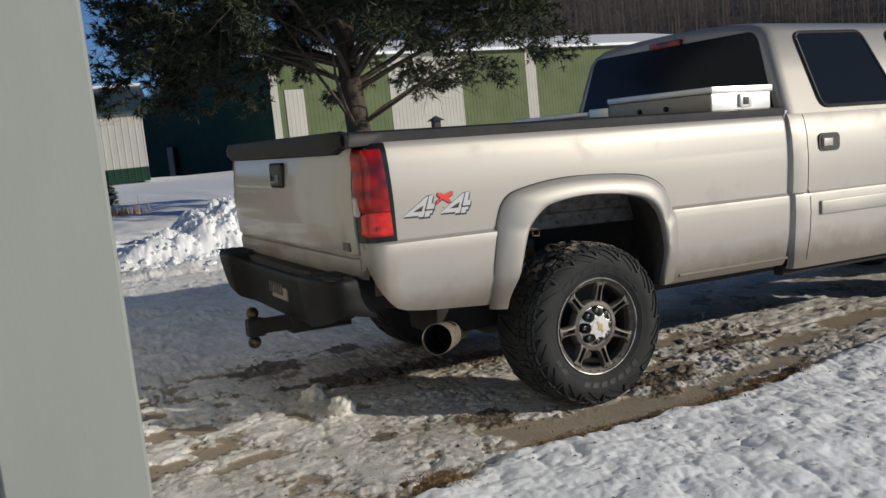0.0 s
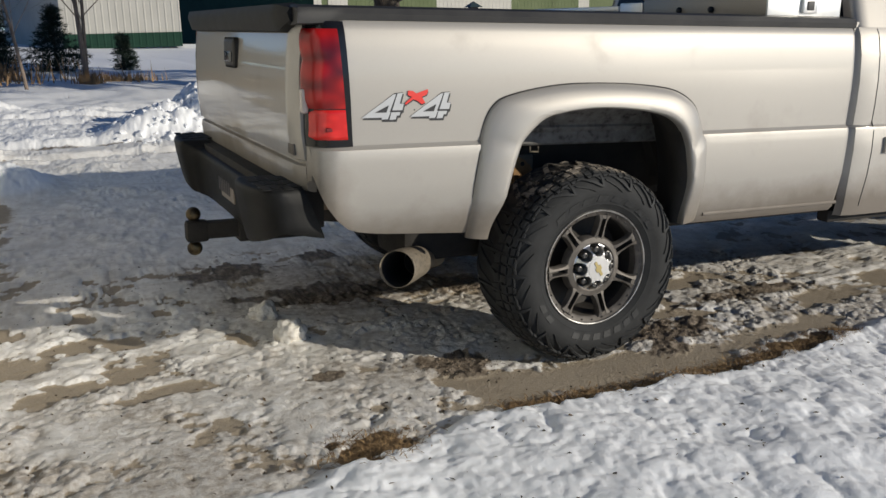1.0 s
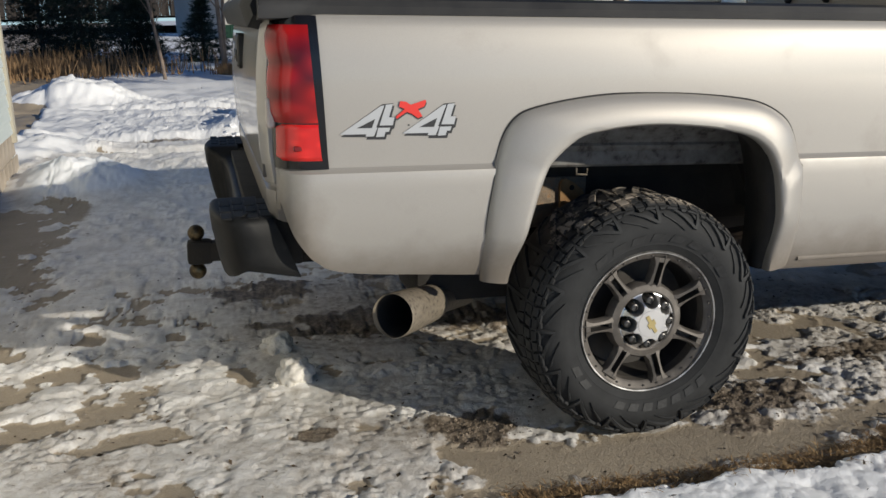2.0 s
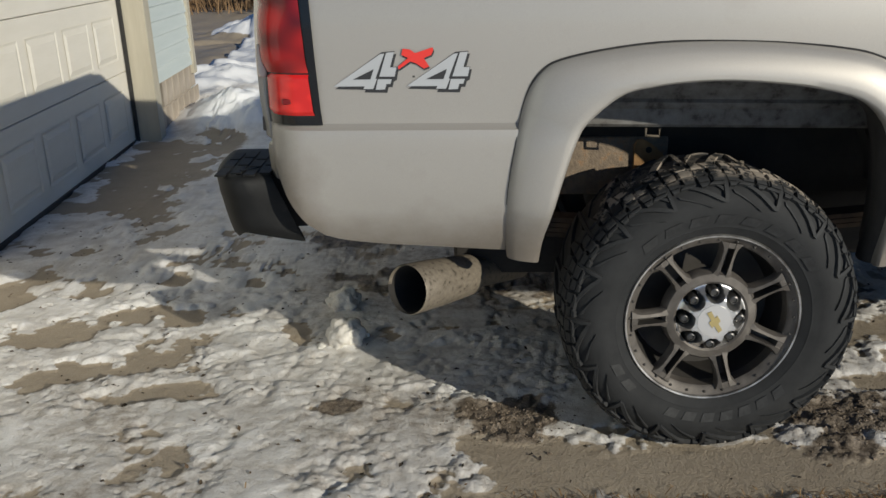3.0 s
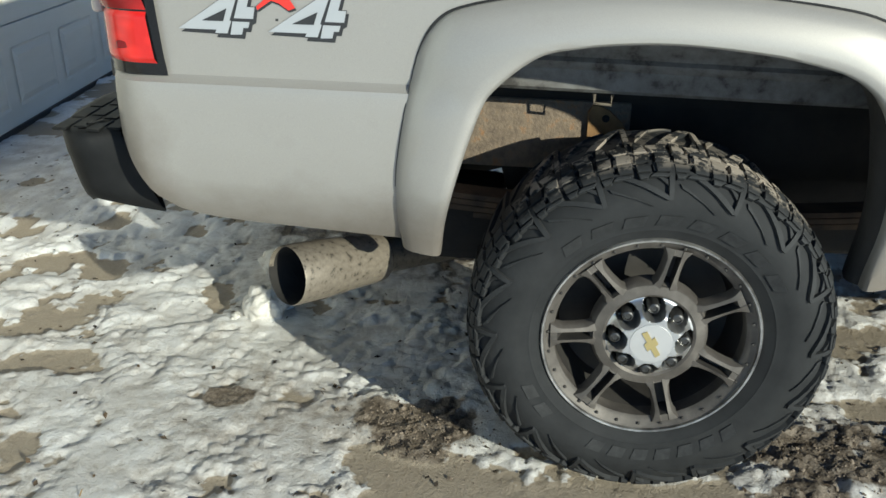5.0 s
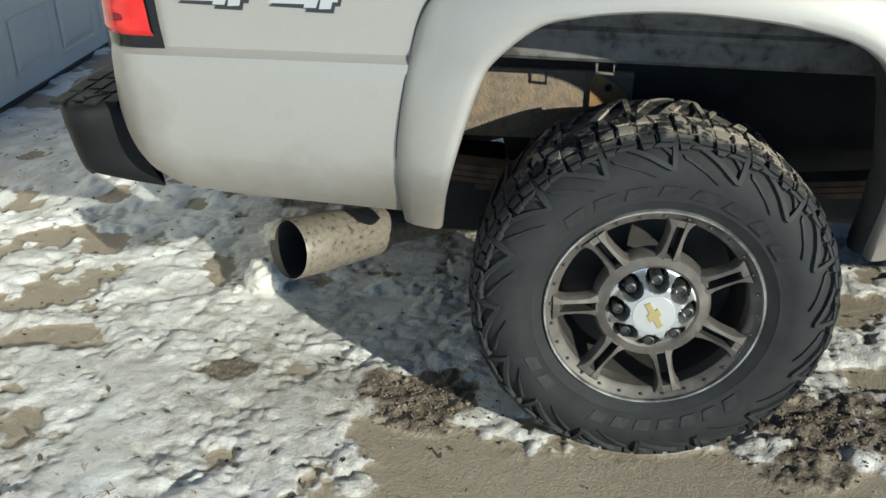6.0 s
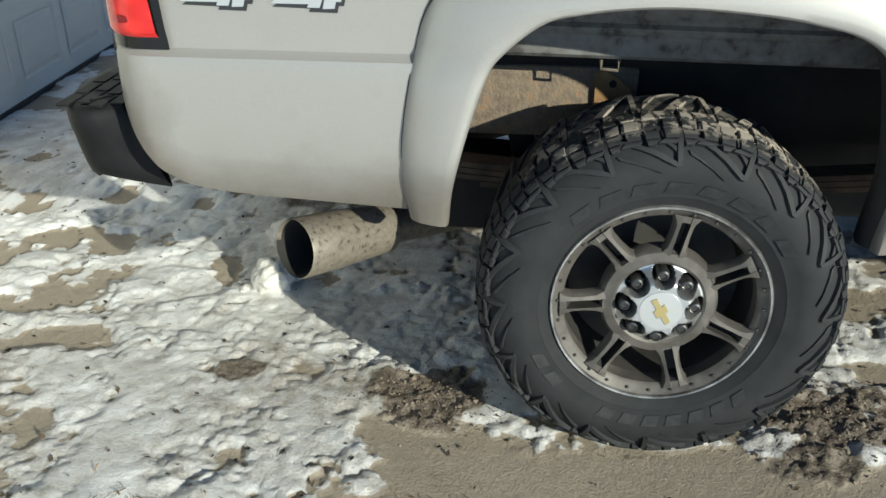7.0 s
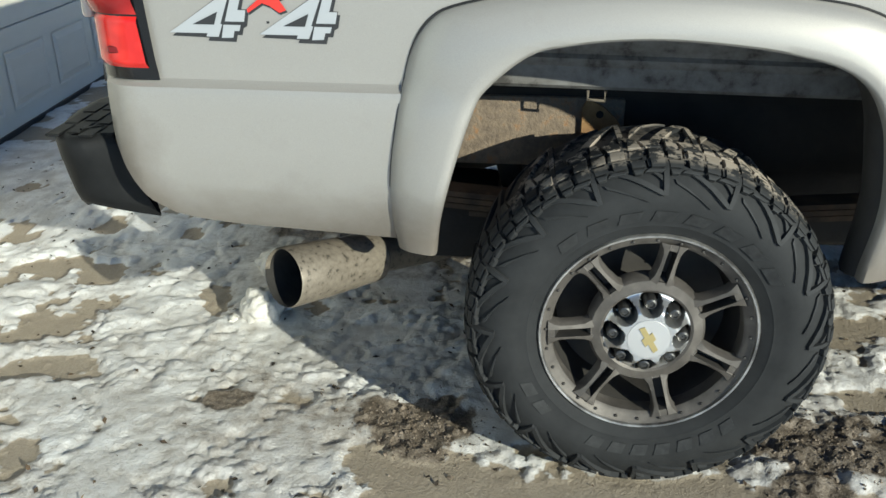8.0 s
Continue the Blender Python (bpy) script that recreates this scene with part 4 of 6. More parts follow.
part("rear_window", pane(round_quad([(0.12, 1.275), (0.275, 1.705), (1.725, 1.705), (1.88, 1.275)], 0.06), x=1.283, off=0.006), GLASS_DARK, truck, "dark tinted rear window")
brk = boxed((1.302, 0.86, 1.70), (1.335, 1.14, 1.735), 0.006)
part("brake_light", brk, LENS_RED, truck, "high red brake light")
for m in (False, True):
    fix = mirror if m else (lambda b: b)
    q1 = round_quad([(1.53, 1.30), (1.50, 1.685), (2.0, 1.69), (2.13, 1.30)], 0.05)
    q2 = round_quad([(2.27, 1.30), (2.20, 1.69), (2.75, 1.68), (3.15, 1.30)], 0.06)
    part("door_window", fix(pane(q1, off=0.006)), GLASS_DARK, truck, "dark tinted rear door window")
    part("door_window", fix(pane(q2, off=0.006)), GLASS_DARK, truck, "dark tinted front door window")
    for q in (q1, q2):
        ys = lambda z: float(np.interp(z, [g[0] for g in G], [g[1] for g in G]))
        sb = tube(bmesh.new(), [(px, ys(z) - 0.006, z) for px, z in q + q[:2]], 0.009, 6, False)
        part("window_seal", fix(sb), BLACK_PLASTIC, truck)
    for xx in (1.525, 2.70):
        hnd = bmesh.new()
        plate(hnd, round_quad([(xx - 0.075, 1.075), (xx - 0.075, 1.165), (xx + 0.075, 1.165), (xx + 0.075, 1.075)], 0.03), 0.005, 0.03)
        hd = part("door_handle", fix(hnd), BLACK_PLASTIC, truck, "pewter door handle in a dark recess")
        inner = bmesh.new()
        plate(inner, round_quad([(xx - 0.06, 1.085), (xx - 0.06, 1.155), (xx + 0.06, 1.155), (xx + 0.06, 1.085)], 0.025), 0.002, 0.02)
        part("handle_recess", fix(inner), BLACK_PLASTIC, hd)
        part("handle_pull", fix(boxed((xx - 0.05, -0.004, 1.100), (xx + 0.015, 0.004, 1.138), 0.003, 2)), PAINT, hd)
    for x0, x1 in ((1.44, 2.17), (2.22, 3.40)):
        part("door_moulding", fix(boxed((x0, -0.014, 0.76), (x1, 0.01, 0.83), 0.008)), PAINT, truck, "painted door moulding strip")
    for xx in (1.375, 2.19):
        s = tube(bmesh.new(), [(xx - 0.02 * smooth(0.7, 0.5, z), cab_y(z) + 0.0005, z) for z in np.linspace(0.54, 1.265, 40)], 0.0026, 6)
        part("door_seam", fix(s), BLACK_PLASTIC, truck)
    part("rocker_panel", fix(boxed((GAP, 0.085, 0.46), (3.5, 0.15, 0.515), 0.015)), UNDER, truck)
part("cab_back", boxed((1.268, 0.06, 0.55), (1.29, 1.94, 1.29)), PAINT, truck)
part("cab_floor", boxed((1.3, 0.06, 0.52), (3.5, 1.94, 0.56)), UNDER, truck)


def front_end():
    bm = bmesh.new()
    rows = []
    for x, top, pinch in [(3.2, 1.27, 0), (3.55, 1.24, 0), (4.0, 1.20, 0.01), (4.6, 1.16, 0.03), (4.95, 1.12, 0.07), (5.08, 1.02, 0.12), (5.1, 0.62, 0.14)]:
        low = 0.5 if x < 3.75 or x > 4.65 else 0.98
        rows.append([(x, 0.03 + pinch, low), (x, 0.0 + pinch, max(low, 0.8)), (x, 0.02 + pinch, max(low, 0.95)), (x, 0.06 + pinch, top - 0.04), (x, 0.2 + pinch, top), (x, 0.6, top + 0.03), (x, 1.0, top + 0.04), (x, 1.4, top + 0.03), (x, 1.8 - pinch, top), (x, 1.94 - pinch, top - 0.04), (x, 1.98 - pinch, max(low, 0.95)), (x, 2.0 - pinch, max(low, 0.8)), (x, 1.97 - pinch, low)])
    grid(bm, rows)
    return bm


part("front_end", front_end(), PAINT, truck, "pewter hood and front fenders")
ws = bmesh.new()
vs = [ws.verts.new(p) for p in ((3.62, 0.14, 1.27), (3.1, 0.27, 1.72), (3.1, 1.73, 1.72), (3.62, 1.86, 1.27))]
ws.faces.new(vs)
part("windshield", ws, GLASS_DARK, truck, "tinted windshield")
for m in (False, True):
    pil = tube(bmesh.new(), [(3.66, 0.10, 1.25), (3.1, 0.25, 1.71)], 0.045, 8)
    part("windshield_pillar", mirror(pil) if m else pil, PAINT, truck)
    part("side_wall", (mirror if m else (lambda b: b))(boxed((3.1, 0.06, 1.2), (3.6, 0.1, 1.29), 0.01)), PAINT, truck)
part("front_bumper", boxed((5.0, 0.05, 0.50), (5.18, 1.95, 0.72), 0.04), CHROME, truck)

# ---- 4x4 decal ----
DEC_DARK = material("decal_black", (0.03, 0.03, 0.032), 0.5)
DEC_GREY = material("decal_silver", (0.50, 0.51, 0.52), 0.42, 0.3)
DEC_RED = material("decal_red", (0.72, 0.04, 0.03), 0.45)
FOUR = [[(8, 275), (200, 120), (216, 118), (178, 238), (184, 240), (168, 288), (128, 288), (133, 275)],
        [(224, 114), (256, 111), (238, 184), (264, 184), (256, 228), (194, 228)],
        [(188, 241), (244, 241), (238, 264), (222, 264), (216, 290), (178, 292)]]
FOUR_OUT = [(8, 275), (206, 112), (258, 107), (241, 182), (266, 182), (258, 232), (246, 240), (240, 267), (224, 267), (218, 294), (126, 292), (131, 279)]
FOUR_HOLE = [(88, 241), (172, 192), (158, 241)]


def units(pts, dx=0.0, dz=0.0):
    return [(-0.896 + (px - 8) * 0.00055 + dx, 0.971 + (275 - py) * 0.00046 + dz) for px, py in pts]


def decal(outline, dx, dz, y_off, mat, parent, name, thick=0.0012, k=1.0):
    bm = bmesh.new()
    plate(bm, [(x * k + dx, z * k + dz) for x, z in outline], 0, 0.001)
    for v in bm.verts:
        v.co.y += side_y(min(1.2, max(0.9, v.co.z))) - y_off
    return part(name, bm, mat, parent, smooth=False)


# letters stand on the bed's side
badge = part("decal_ground", boxed((-0.72, 0.0115, 0.99), (-0.715, 0.013, 0.995)), DEC_DARK, bed_r, "4x4 decal in silver, black and red")
for dx in (0.0, 0.1624):
    decal(units(FOUR_OUT), dx + 0.0035, -0.006, 0.0014, DEC_DARK, badge, "digit_shadow")
    decal(units(FOUR_OUT), dx, 0.0, 0.0020, DEC_DARK, badge, "digit_outline")
    for q in FOUR:
        decal(units(q), dx, 0.0, 0.0030, DEC_GREY, badge, "digit_piece")
    decal(units(FOUR_HOLE), dx, 0.0, 0.0040, DEC_DARK, badge, "digit_opening")
XX = [(290, 95), (318, 99), (340, 116), (410, 89), (413, 103), (404, 125), (374, 140), (396, 180), (374, 190), (344, 165), (320, 155), (273, 193), (270, 180), (300, 150), (312, 139), (285, 125)]
decal(units(XX), 0.002, -0.004, 0.0024, DEC_DARK, badge, "cross_shadow")
decal(units(XX), 0.0, 0.0, 0.0046, DEC_RED, badge, "cross")

# ---- toolbox in the bed ----
box_thing = thing("toolbox", "bright aluminium diamond-plate toolbox across the truck bed", "toolbox", at=(0, 0, 0))
BODY.append(box_thing)
ALU = material("tread_plate", (0.36, 0.325, 0.28), 0.42, 0.6)


def tread_plate(m):
    b = m.node_tree.nodes["Principled BSDF"]
    co = coords(m)
    mp = node(m, "Mapping")
    mp.inputs["Rotation"].default_value = (radians(45), 0, radians(45))
    mp.inputs["Scale"].default_value = (40, 40, 40)
    link(m, co, mp.inputs[0])
    c = node(m, "TexChecker", Scale=1.0)
    link(m, mp.outputs[0], c.inputs[0])
    bp = node(m, "Bump", Strength=0.5, Distance=0.002)
    link(m, c.outputs["Fac"], bp.inputs["Height"])
    link(m, bp.outputs[0], b.inputs["Normal"])


tread_plate(ALU)
ALU_FLAT = grain(material("bright_aluminium", (0.75, 0.75, 0.73), 0.35, 0.7), [(0.3, (0.68, 0.68, 0.66)), (0.7, (0.8, 0.8, 0.78))], 6, 6, (0.28, 0.45))
part("chest", boxed((0.80, 0.18, 1.0), (1.19, 1.82, 1.30), 0.006), ALU, box_thing, "diamond-plate chest")
part("upper_chest", boxed((0.79, 0.084, 1.302), (1.19, 0.90, 1.388), 0.004), ALU, box_thing, "tan-grey diamond-plate side")
part("upper_chest", boxed((0.79, 1.10, 1.302), (1.19, 1.916, 1.335), 0.004), ALU, box_thing, "tan-grey diamond-plate side")
part("hinge_piece", boxed((0.785, 0.905, 1.302), (1.19, 1.095, 1.375), 0.008), ALU_FLAT, box_thing, "bright hinge piece between the lids")
part("end_plate", boxed((0.786, 0.074, 1.300), (1.19, 0.083, 1.388), 0.003), ALU_FLAT, box_thing)
part("end_plate", boxed((0.786, 1.917, 1.300), (1.19, 1.926, 1.337), 0.003), ALU_FLAT, box_thing)
part("lid", boxed((0.778, 0.064, 1.389), (1.20, 0.90, 1.420), 0.006), ALU_FLAT, box_thing, "bright aluminium lid")
part("lid", boxed((0.778, 1.10, 1.336), (1.20, 1.935, 1.362), 0.006), ALU_FLAT, box_thing, "bright aluminium lid")
for yy in (0.40, 0.62):
    kn = bmesh.new()
    lathe(kn, [(0.013, 0.0), (0.013, -0.012), (0.008, -0.018), (0.001, -0.019)], (0.79, yy, 1.335), "x", 12)
    part("knob", kn, BLACK_PLASTIC, box_thing)
lat = part("latch", boxed((0.965, 0.060, 1.318), (1.045, 0.076, 1.384), 0.008), CHROME, box_thing, "chrome paddle latch")
part("latch_recess", boxed((0.985, 0.056, 1.330), (1.022, 0.0615, 1.366), 0.003), BLACK_PLASTIC, lat)

# ---- garage ----
garage = thing("garage", "pale blue sided garage with a cream panelled overhead door", "garage", at=(-2.722, 4.13, -0.01), turn=3.0)
DW, FX, EAVE = 4.46, 0.16, 2.75
Y0, Y1, DEEP = -6.32, 1.37, 7.0


def wall(lo, hi, name="wall", mat=None):
    return part(name, boxed(lo, hi), mat or SIDING, garage, smooth=False)


BLOCK = grain(material("concrete_block", (0.42, 0.36, 0.29), 0.9), [(0.3, (0.33, 0.28, 0.22)), (0.7, (0.48, 0.42, 0.35))], 9, 8, None, 0.6, 70, distance=0.003)
wall((-0.02, 0.0, 0.385), (FX - 0.02, Y1, EAVE))
wall((-0.02, Y0, 0.385), (FX - 0.02, -DW, EAVE))
wall((-0.02, -DW, 2.13), (FX - 0.02, 0.0, EAVE))
wall((-DEEP, Y0, 0.0), (FX - 0.03, Y0 + 0.12, EAVE))
wall((-DEEP, Y1 - 0.12, 0.0), (FX - 0.03, Y1, EAVE))
wall((-DEEP, Y0, 0.0), (-DEEP + 0.12, Y1, EAVE))
part("foundation", boxed((-0.02, 0.0, 0.0), (FX - 0.03, Y1, 0.385)), BLOCK, garage, "tan concrete block footing", smooth=False)
part("foundation", boxed((-0.02, Y0, 0.0), (FX - 0.03, -DW, 0.385)), BLOCK, garage, "tan concrete block footing", smooth=False)
bl = bmesh.new()
box(bl, (0, 0, 0), (0.012, 0.19, 0.182), 0.006, 1)
bl_me = None
for y_a, y_b in ((0.12, Y1), (Y0 + 0.02, -DW - 0.12)):
    for row in range(2):
        y = y_a - (0.1 if row else 0)
        while y < y_b - 0.02:
            if bl_me is None:
                ob = part("block", bl, BLOCK, garage)
                bl_me = ob.data
            else:
                ob = new("block", bl_me)
                ob.parent = garage
            ob.location = (FX - 0.032, max(y, y_a), 0.005 + 0.19 * row)
            y += 0.2


def lap_boards(y0, y1, z0, z1, x=None, along="y", mat=None):
    """Lapped siding boards, each a wedge of its own."""
    me = None
    pitch = 0.102
    k = 0
    while z0 + k * pitch < z1:
        if me is None:
            bm = bmesh.new()
            prof = [(0.0, 0.0), (0.016, 0.0), (0.017, 0.006), (0.004, pitch + 0.006), (0.0, pitch + 0.006)]
            a = [bm.verts.new((px, 0, pz)) for px, pz in prof]
            b = [bm.verts.new((px, y1 - y0, pz)) for px, pz in prof]
            n = len(prof)
            for i in range(n):
                bm.faces.new((a[i], a[(i + 1) % n], b[(i + 1) % n], b[i]))
            bm.faces.new(a[::-1])
            bm.faces.new(b)
            bmesh.ops.recalc_face_normals(bm, faces=bm.faces)
            ob = part("siding_board", bm, mat or SIDING, garage, smooth=False)
            me = ob.data
        else:
            ob = new("siding_board", me)
            ob.parent = garage
        if along == "y":
            ob.matrix_basis = pose(x, y0, z0 + k * pitch)
        else:
            ob.matrix_basis = pose(y1, x, z0 + k * pitch, 0, 0, 90) @ Matrix.Diagonal((-1, 1, 1, 1))
        k += 1


lap_boards(0.11, Y1 - 0.07, 0.375, 2.65, FX - 0.02)
lap_boards(Y0 + 0.07, -DW - 0.11, 0.375, 2.65, FX - 0.02)
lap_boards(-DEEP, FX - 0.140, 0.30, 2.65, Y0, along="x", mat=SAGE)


def trim_piece(lo, hi, name="trim_board", b=0.004):
    return part(name, boxed(lo, hi, b, 1), TRIM, garage)


trim_piece((-0.03, -0.03, 0.0), (FX + 0.012, 0.11, 2.24))          # far jamb
trim_piece((-0.03, -DW - 0.11, 0.0), (FX + 0.012, -DW + 0.03, 2.24))  # near jamb
trim_piece((-0.03, -DW + 0.03, 2.1), (FX + 0.012, -0.03, 2.24))     # head
trim_piece((FX - 0.07, Y1 - 0.075, 0.3), (FX + 0.012, Y1 + 0.014, 2.7), "corner_post")
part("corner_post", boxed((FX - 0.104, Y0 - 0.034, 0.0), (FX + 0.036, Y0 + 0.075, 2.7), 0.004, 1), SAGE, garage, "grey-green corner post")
part("door_stop", boxed((0.006, -0.044, 0.0), (0.03, -0.03, 2.1)), BLACK_PLASTIC, garage)


SECTION_H, PANELS = 0.465, 8
PITCH = 0.527


def door_panel():
    """One raised short panel with its sunk border."""
    bm = bmesh.new()
    ya, yb, za, zb = 0.05, PITCH - 0.05, 0.085, SECTION_H - 0.105
    rings = []
    for g, x in [(0, 0.0), (0.010, -0.0035), (0.016, -0.0035), (0.044, 0.004)]:
        rings.append([bm.verts.new((x + 0.0042, *p)) for p in ((ya + g, za + g), (yb - g, za + g), (yb - g, zb - g), (ya + g, zb - g))])
    for o, n in zip(rings, rings[1:]):
        for j in range(4):
            bm.faces.new((o[j], o[(j + 1) % 4], n[(j + 1) % 4], n[j]))
    bm.faces.new(rings[-1])
    return bm


panel_mesh = None
for k in range(5):
    leaf = part("door_section", boxed((-0.045, -DW + 0.03, 0.0), (0.0, -0.03, SECTION_H - 0.004), 0.004, 1), DOOR_WHITE, garage, "cream raised-panel door section", smooth=False)
    leaf.location = (0, 0, 0.03 + SECTION_H * k)
    for q in range(PANELS):
        if panel_mesh is None:
            o = part("panel", door_panel(), DOOR_WHITE, leaf, smooth=False)
            panel_mesh = o.data
        else:
            o = new("panel", panel_mesh)
            o.parent = leaf
        o.location = (0, -0.122 - PITCH * (q + 1), 0)
part("door_seal", boxed((-0.04, -DW + 0.03, 0.0), (0.006, -0.03, 0.033), 0.004, 1), BLACK_PLASTIC, garage, "black rubber door seal")


def garage_roof():
    bm = bmesh.new()
    mid, top = (Y0 + Y1) / 2, EAVE + 1.6
    sec = [(Y0 - 0.4, EAVE - 0.15), (Y0 - 0.4, EAVE - 0.02), (mid, top), (Y1 + 0.4, EAVE - 0.02), (Y1 + 0.4, EAVE - 0.15), (mid, top - 0.16)]
    a = [bm.verts.new((FX + 0.35, y, z)) for y, z in sec]
    b = [bm.verts.new((-DEEP - 0.3, y, z)) for y, z in sec]
    n = len(sec)
    for i in range(n):
        bm.faces.new((a[i], b[i], b[(i + 1) % n], a[(i + 1) % n]))
    for q in ((0, 1, 2, 5), (5, 2, 3, 4)):
        bm.faces.new([a[i] for i in q])
        bm.faces.new([b[i] for i in q][::-1])
    bmesh.ops.recalc_face_normals(bm, faces=bm.faces)
    return bm


part("roof", garage_roof(), grain(material("shingles", (0.08, 0.075, 0.07), 0.9), [(0.3, (0.05, 0.047, 0.045)), (0.7, (0.11, 0.1, 0.095))], 8, 6), garage, smooth=False)
gb = bmesh.new()
gv = [gb.verts.new(p) for p in ((FX - 0.02, Y0, EAVE), (FX - 0.02, Y1, EAVE), (FX - 0.02, (Y0 + Y1) / 2, EAVE + 1.44))]
gw = [gb.verts.new((v.co.x - 0.1, v.co.y, v.co.z)) for v in gv]
gb.faces.new(gv)
gb.faces.new(gw[::-1])
part("gable", gb, SIDING, garage, smooth=False)


# ---- ground ----
def lattice(seed):
    return np.random.default_rng(seed).random((256, 256))


def vnoise(x, y, scale, seed):
    """Smooth noise, 0 to 1, one bump to about `scale` metres."""
    t = lattice(seed)
    u, v = x / scale, y / scale
    i, j = np.floor(u).astype(int), np.floor(v).astype(int)
    f, g = u - i, v - j
    f, g = f * f * f * (f * (f * 6 - 15) + 10), g * g * g * (g * (g * 6 - 15) + 10)
    i0, j0, i1, j1 = i & 255, j & 255, (i + 1) & 255, (j + 1) & 255
    return (t[i0, j0] * (1 - f) + t[i1, j0] * f) * (1 - g) + (t[i0, j1] * (1 - f) + t[i1, j1] * f) * g


def fbm(x, y, scale, seed, octaves=4, gain=0.5):
    s, a, n = 0, 1.0, 0
    for k in range(octaves):
        c, d = math.cos(0.7 * k + 0.4), math.sin(0.7 * k + 0.4)
        s = s + a * vnoise(x * c - y * d, x * d + y * c, scale / 2 ** k, seed + k)
        n += a
        a *= gain
    return s / n


def billow(x, y, scale, seed, octaves=3, gain=0.55):
    """Rounded clumps with creases between them, 0 to 1."""
    s, a, n = 0, 1.0, 0
    for k in range(octaves):
        c, d = math.cos(0.9 * k + 0.2), math.sin(0.9 * k + 0.2)
        s = s + a * np.abs(2 * vnoise(x * c - y * d, x * d + y * c, scale / 2 ** k, seed + k) - 1)
        n += a
        a *= gain
    return 1 - (1 - s / n) ** 2


def step(a, b, x):
    t = np.clip((x - a) / (b - a), 0, 1)
    return t * t * (3 - 2 * t)


def spot(x, y, cx, cy, rx, ry, turn=0.0):
    c, s = math.cos(turn), math.sin(turn)
    u, v = ((x - cx) * c + (y - cy) * s) / rx, (-(x - cx) * s + (y - cy) * c) / ry
    return 1 - np.sqrt(u * u + v * v)


def terrain(x, y):
    """Height and the shares of bare concrete, mud, dead grass and clean snow."""
    w = 0.17 * (fbm(x, y, 0.30, 11, 4, 0.6) - 0.5)
    edge = -0.235 + 0.17 * np.clip(x - 0.30, 0, 6) + w            # the slab's edge beside the lawn
    edge = np.where(x < -0.65, edge - 0.35 * (-0.65 - x), edge)
    lawn = step(0.0, -0.10, y - edge)
    lawn_far = step(6.5, 7.5, y + 0.4 * (fbm(x, y, 1.2, 50, 3) - 0.5) * 2)
    clean = np.clip(lawn + lawn_far + step(-3.2, -3.6, x), 0, 1)
    fresh = step(1.6, 2.6, y) * step(-2.4, -2.0, x)
    # bare places on the slab
    b = np.full_like(x, -0.35)
    for args in ((0.10, -0.10, 0.62, 0.13, 0.0), (-0.42, -0.02, 0.20, 0.13, 0.2), (0.95, 0.02, 0.40, 0.08, 0.16), (0.66, 0.39, 0.15, 0.07, 0.1), (1.58, 0.34, 0.30, 0.10, 0.1), (1.46, 0.52, 0.22, 0.07, 0.0),
                 (-2.25, 1.14, 0.11, 0.10, 0.1), (-2.25, 1.41, 0.07, 0.07, 0.1), (-1.98, 0.82, 0.15, 0.13, 0.1), (-2.0, 1.2, 0.09, 0.10, 0.1), (-1.76, 0.99, 0.11, 0.06, 0.1), (-1.57, 0.93, 0.09, 0.075, 0.1),
                 (-1.46, 0.73, 0.075, 0.075, 0.1), (-1.85, 0.52, 0.15, 0.10, 0.1), (-2.16, 0.58, 0.09, 0.08, 0.1), (-1.58, 0.59, 0.09, 0.075, 0.1), (-1.51, 0.36, 0.17, 0.07, 0.1), (-1.69, 1.35, 0.08, 0.10, 0.1),
                 (-2.20, 1.73, 0.08, 0.09, 0.0), (-1.14, 0.79, 0.07, 0.12, 0.2), (-2.14, 0.43, 0.08, 0.05, 0.1), (-2.33, 0.46, 0.09, 0.24, 0.0), (-2.34, 1.28, 0.09, 0.12, 0.0), (-1.71, 0.97, 0.09, 0.08, 0.1),
                 (0.9, 0.80, 0.6, 0.12, 0.05), (2.3, 0.5, 0.9, 0.14, 0.15),
                 (-2.30, 3.05, 0.36, 0.85, 0.1), (-2.15, 3.90, 0.46, 0.40, 0.0), (-1.58, 3.25, 0.24, 0.20, 0.3)):
        b = np.maximum(b, spot(x, y, *args))
    strip = np.minimum(2.2 * spot(x, y, 0.06, -0.095, 0.74, 0.150, 0.05), 0.9)
    b = np.maximum(b, strip)
    lean = np.clip(b, -0.5, 1) * 0.42 + 1.15 * (fbm(x, y, 0.16, 21, 5, 0.68) - 0.5)
    bare = step(-0.05, 0.13, lean) * (1 - clean)
    thin = step(-0.16, 0.04, lean) * (1 - clean)
    shade_crust = step(0.0, 0.35, spot(x, y, -0.55, 0.50, 0.42, 0.32, 0.0))   # uneven crust beside the tyre
    bare = bare * (1 - shade_crust)
    specks = step(0.67, 0.74, fbm(x, y, 0.20, 31, 5, 0.72)) * (1 - clean) * np.exp(-((x + 1) ** 2 + y * y) / 40)
    bare = np.maximum(bare, specks * 0.85 * (1 - shade_crust))
    # a swept strip along the garage door
    sweep = x + 2.52 + 0.052 * y - 0.075 * step(2.0, 1.2, y) + 0.09 * (fbm(x, y, 0.14, 281, 4, 0.6) - 0.5)
    bare = np.maximum(bare * (1 - 0.7 * fresh * step(-2.1, -1.9, x)), step(0.025, -0.025, sweep) * (1 - lawn))
    white = step(0.4, 1.2, y) * step(-2.4, -2.0, x) * (1 - step(-1.25, -0.7, x) * step(3.2, 1.8, y))
    # mud and grit
    m = np.full_like(x, -0.4)
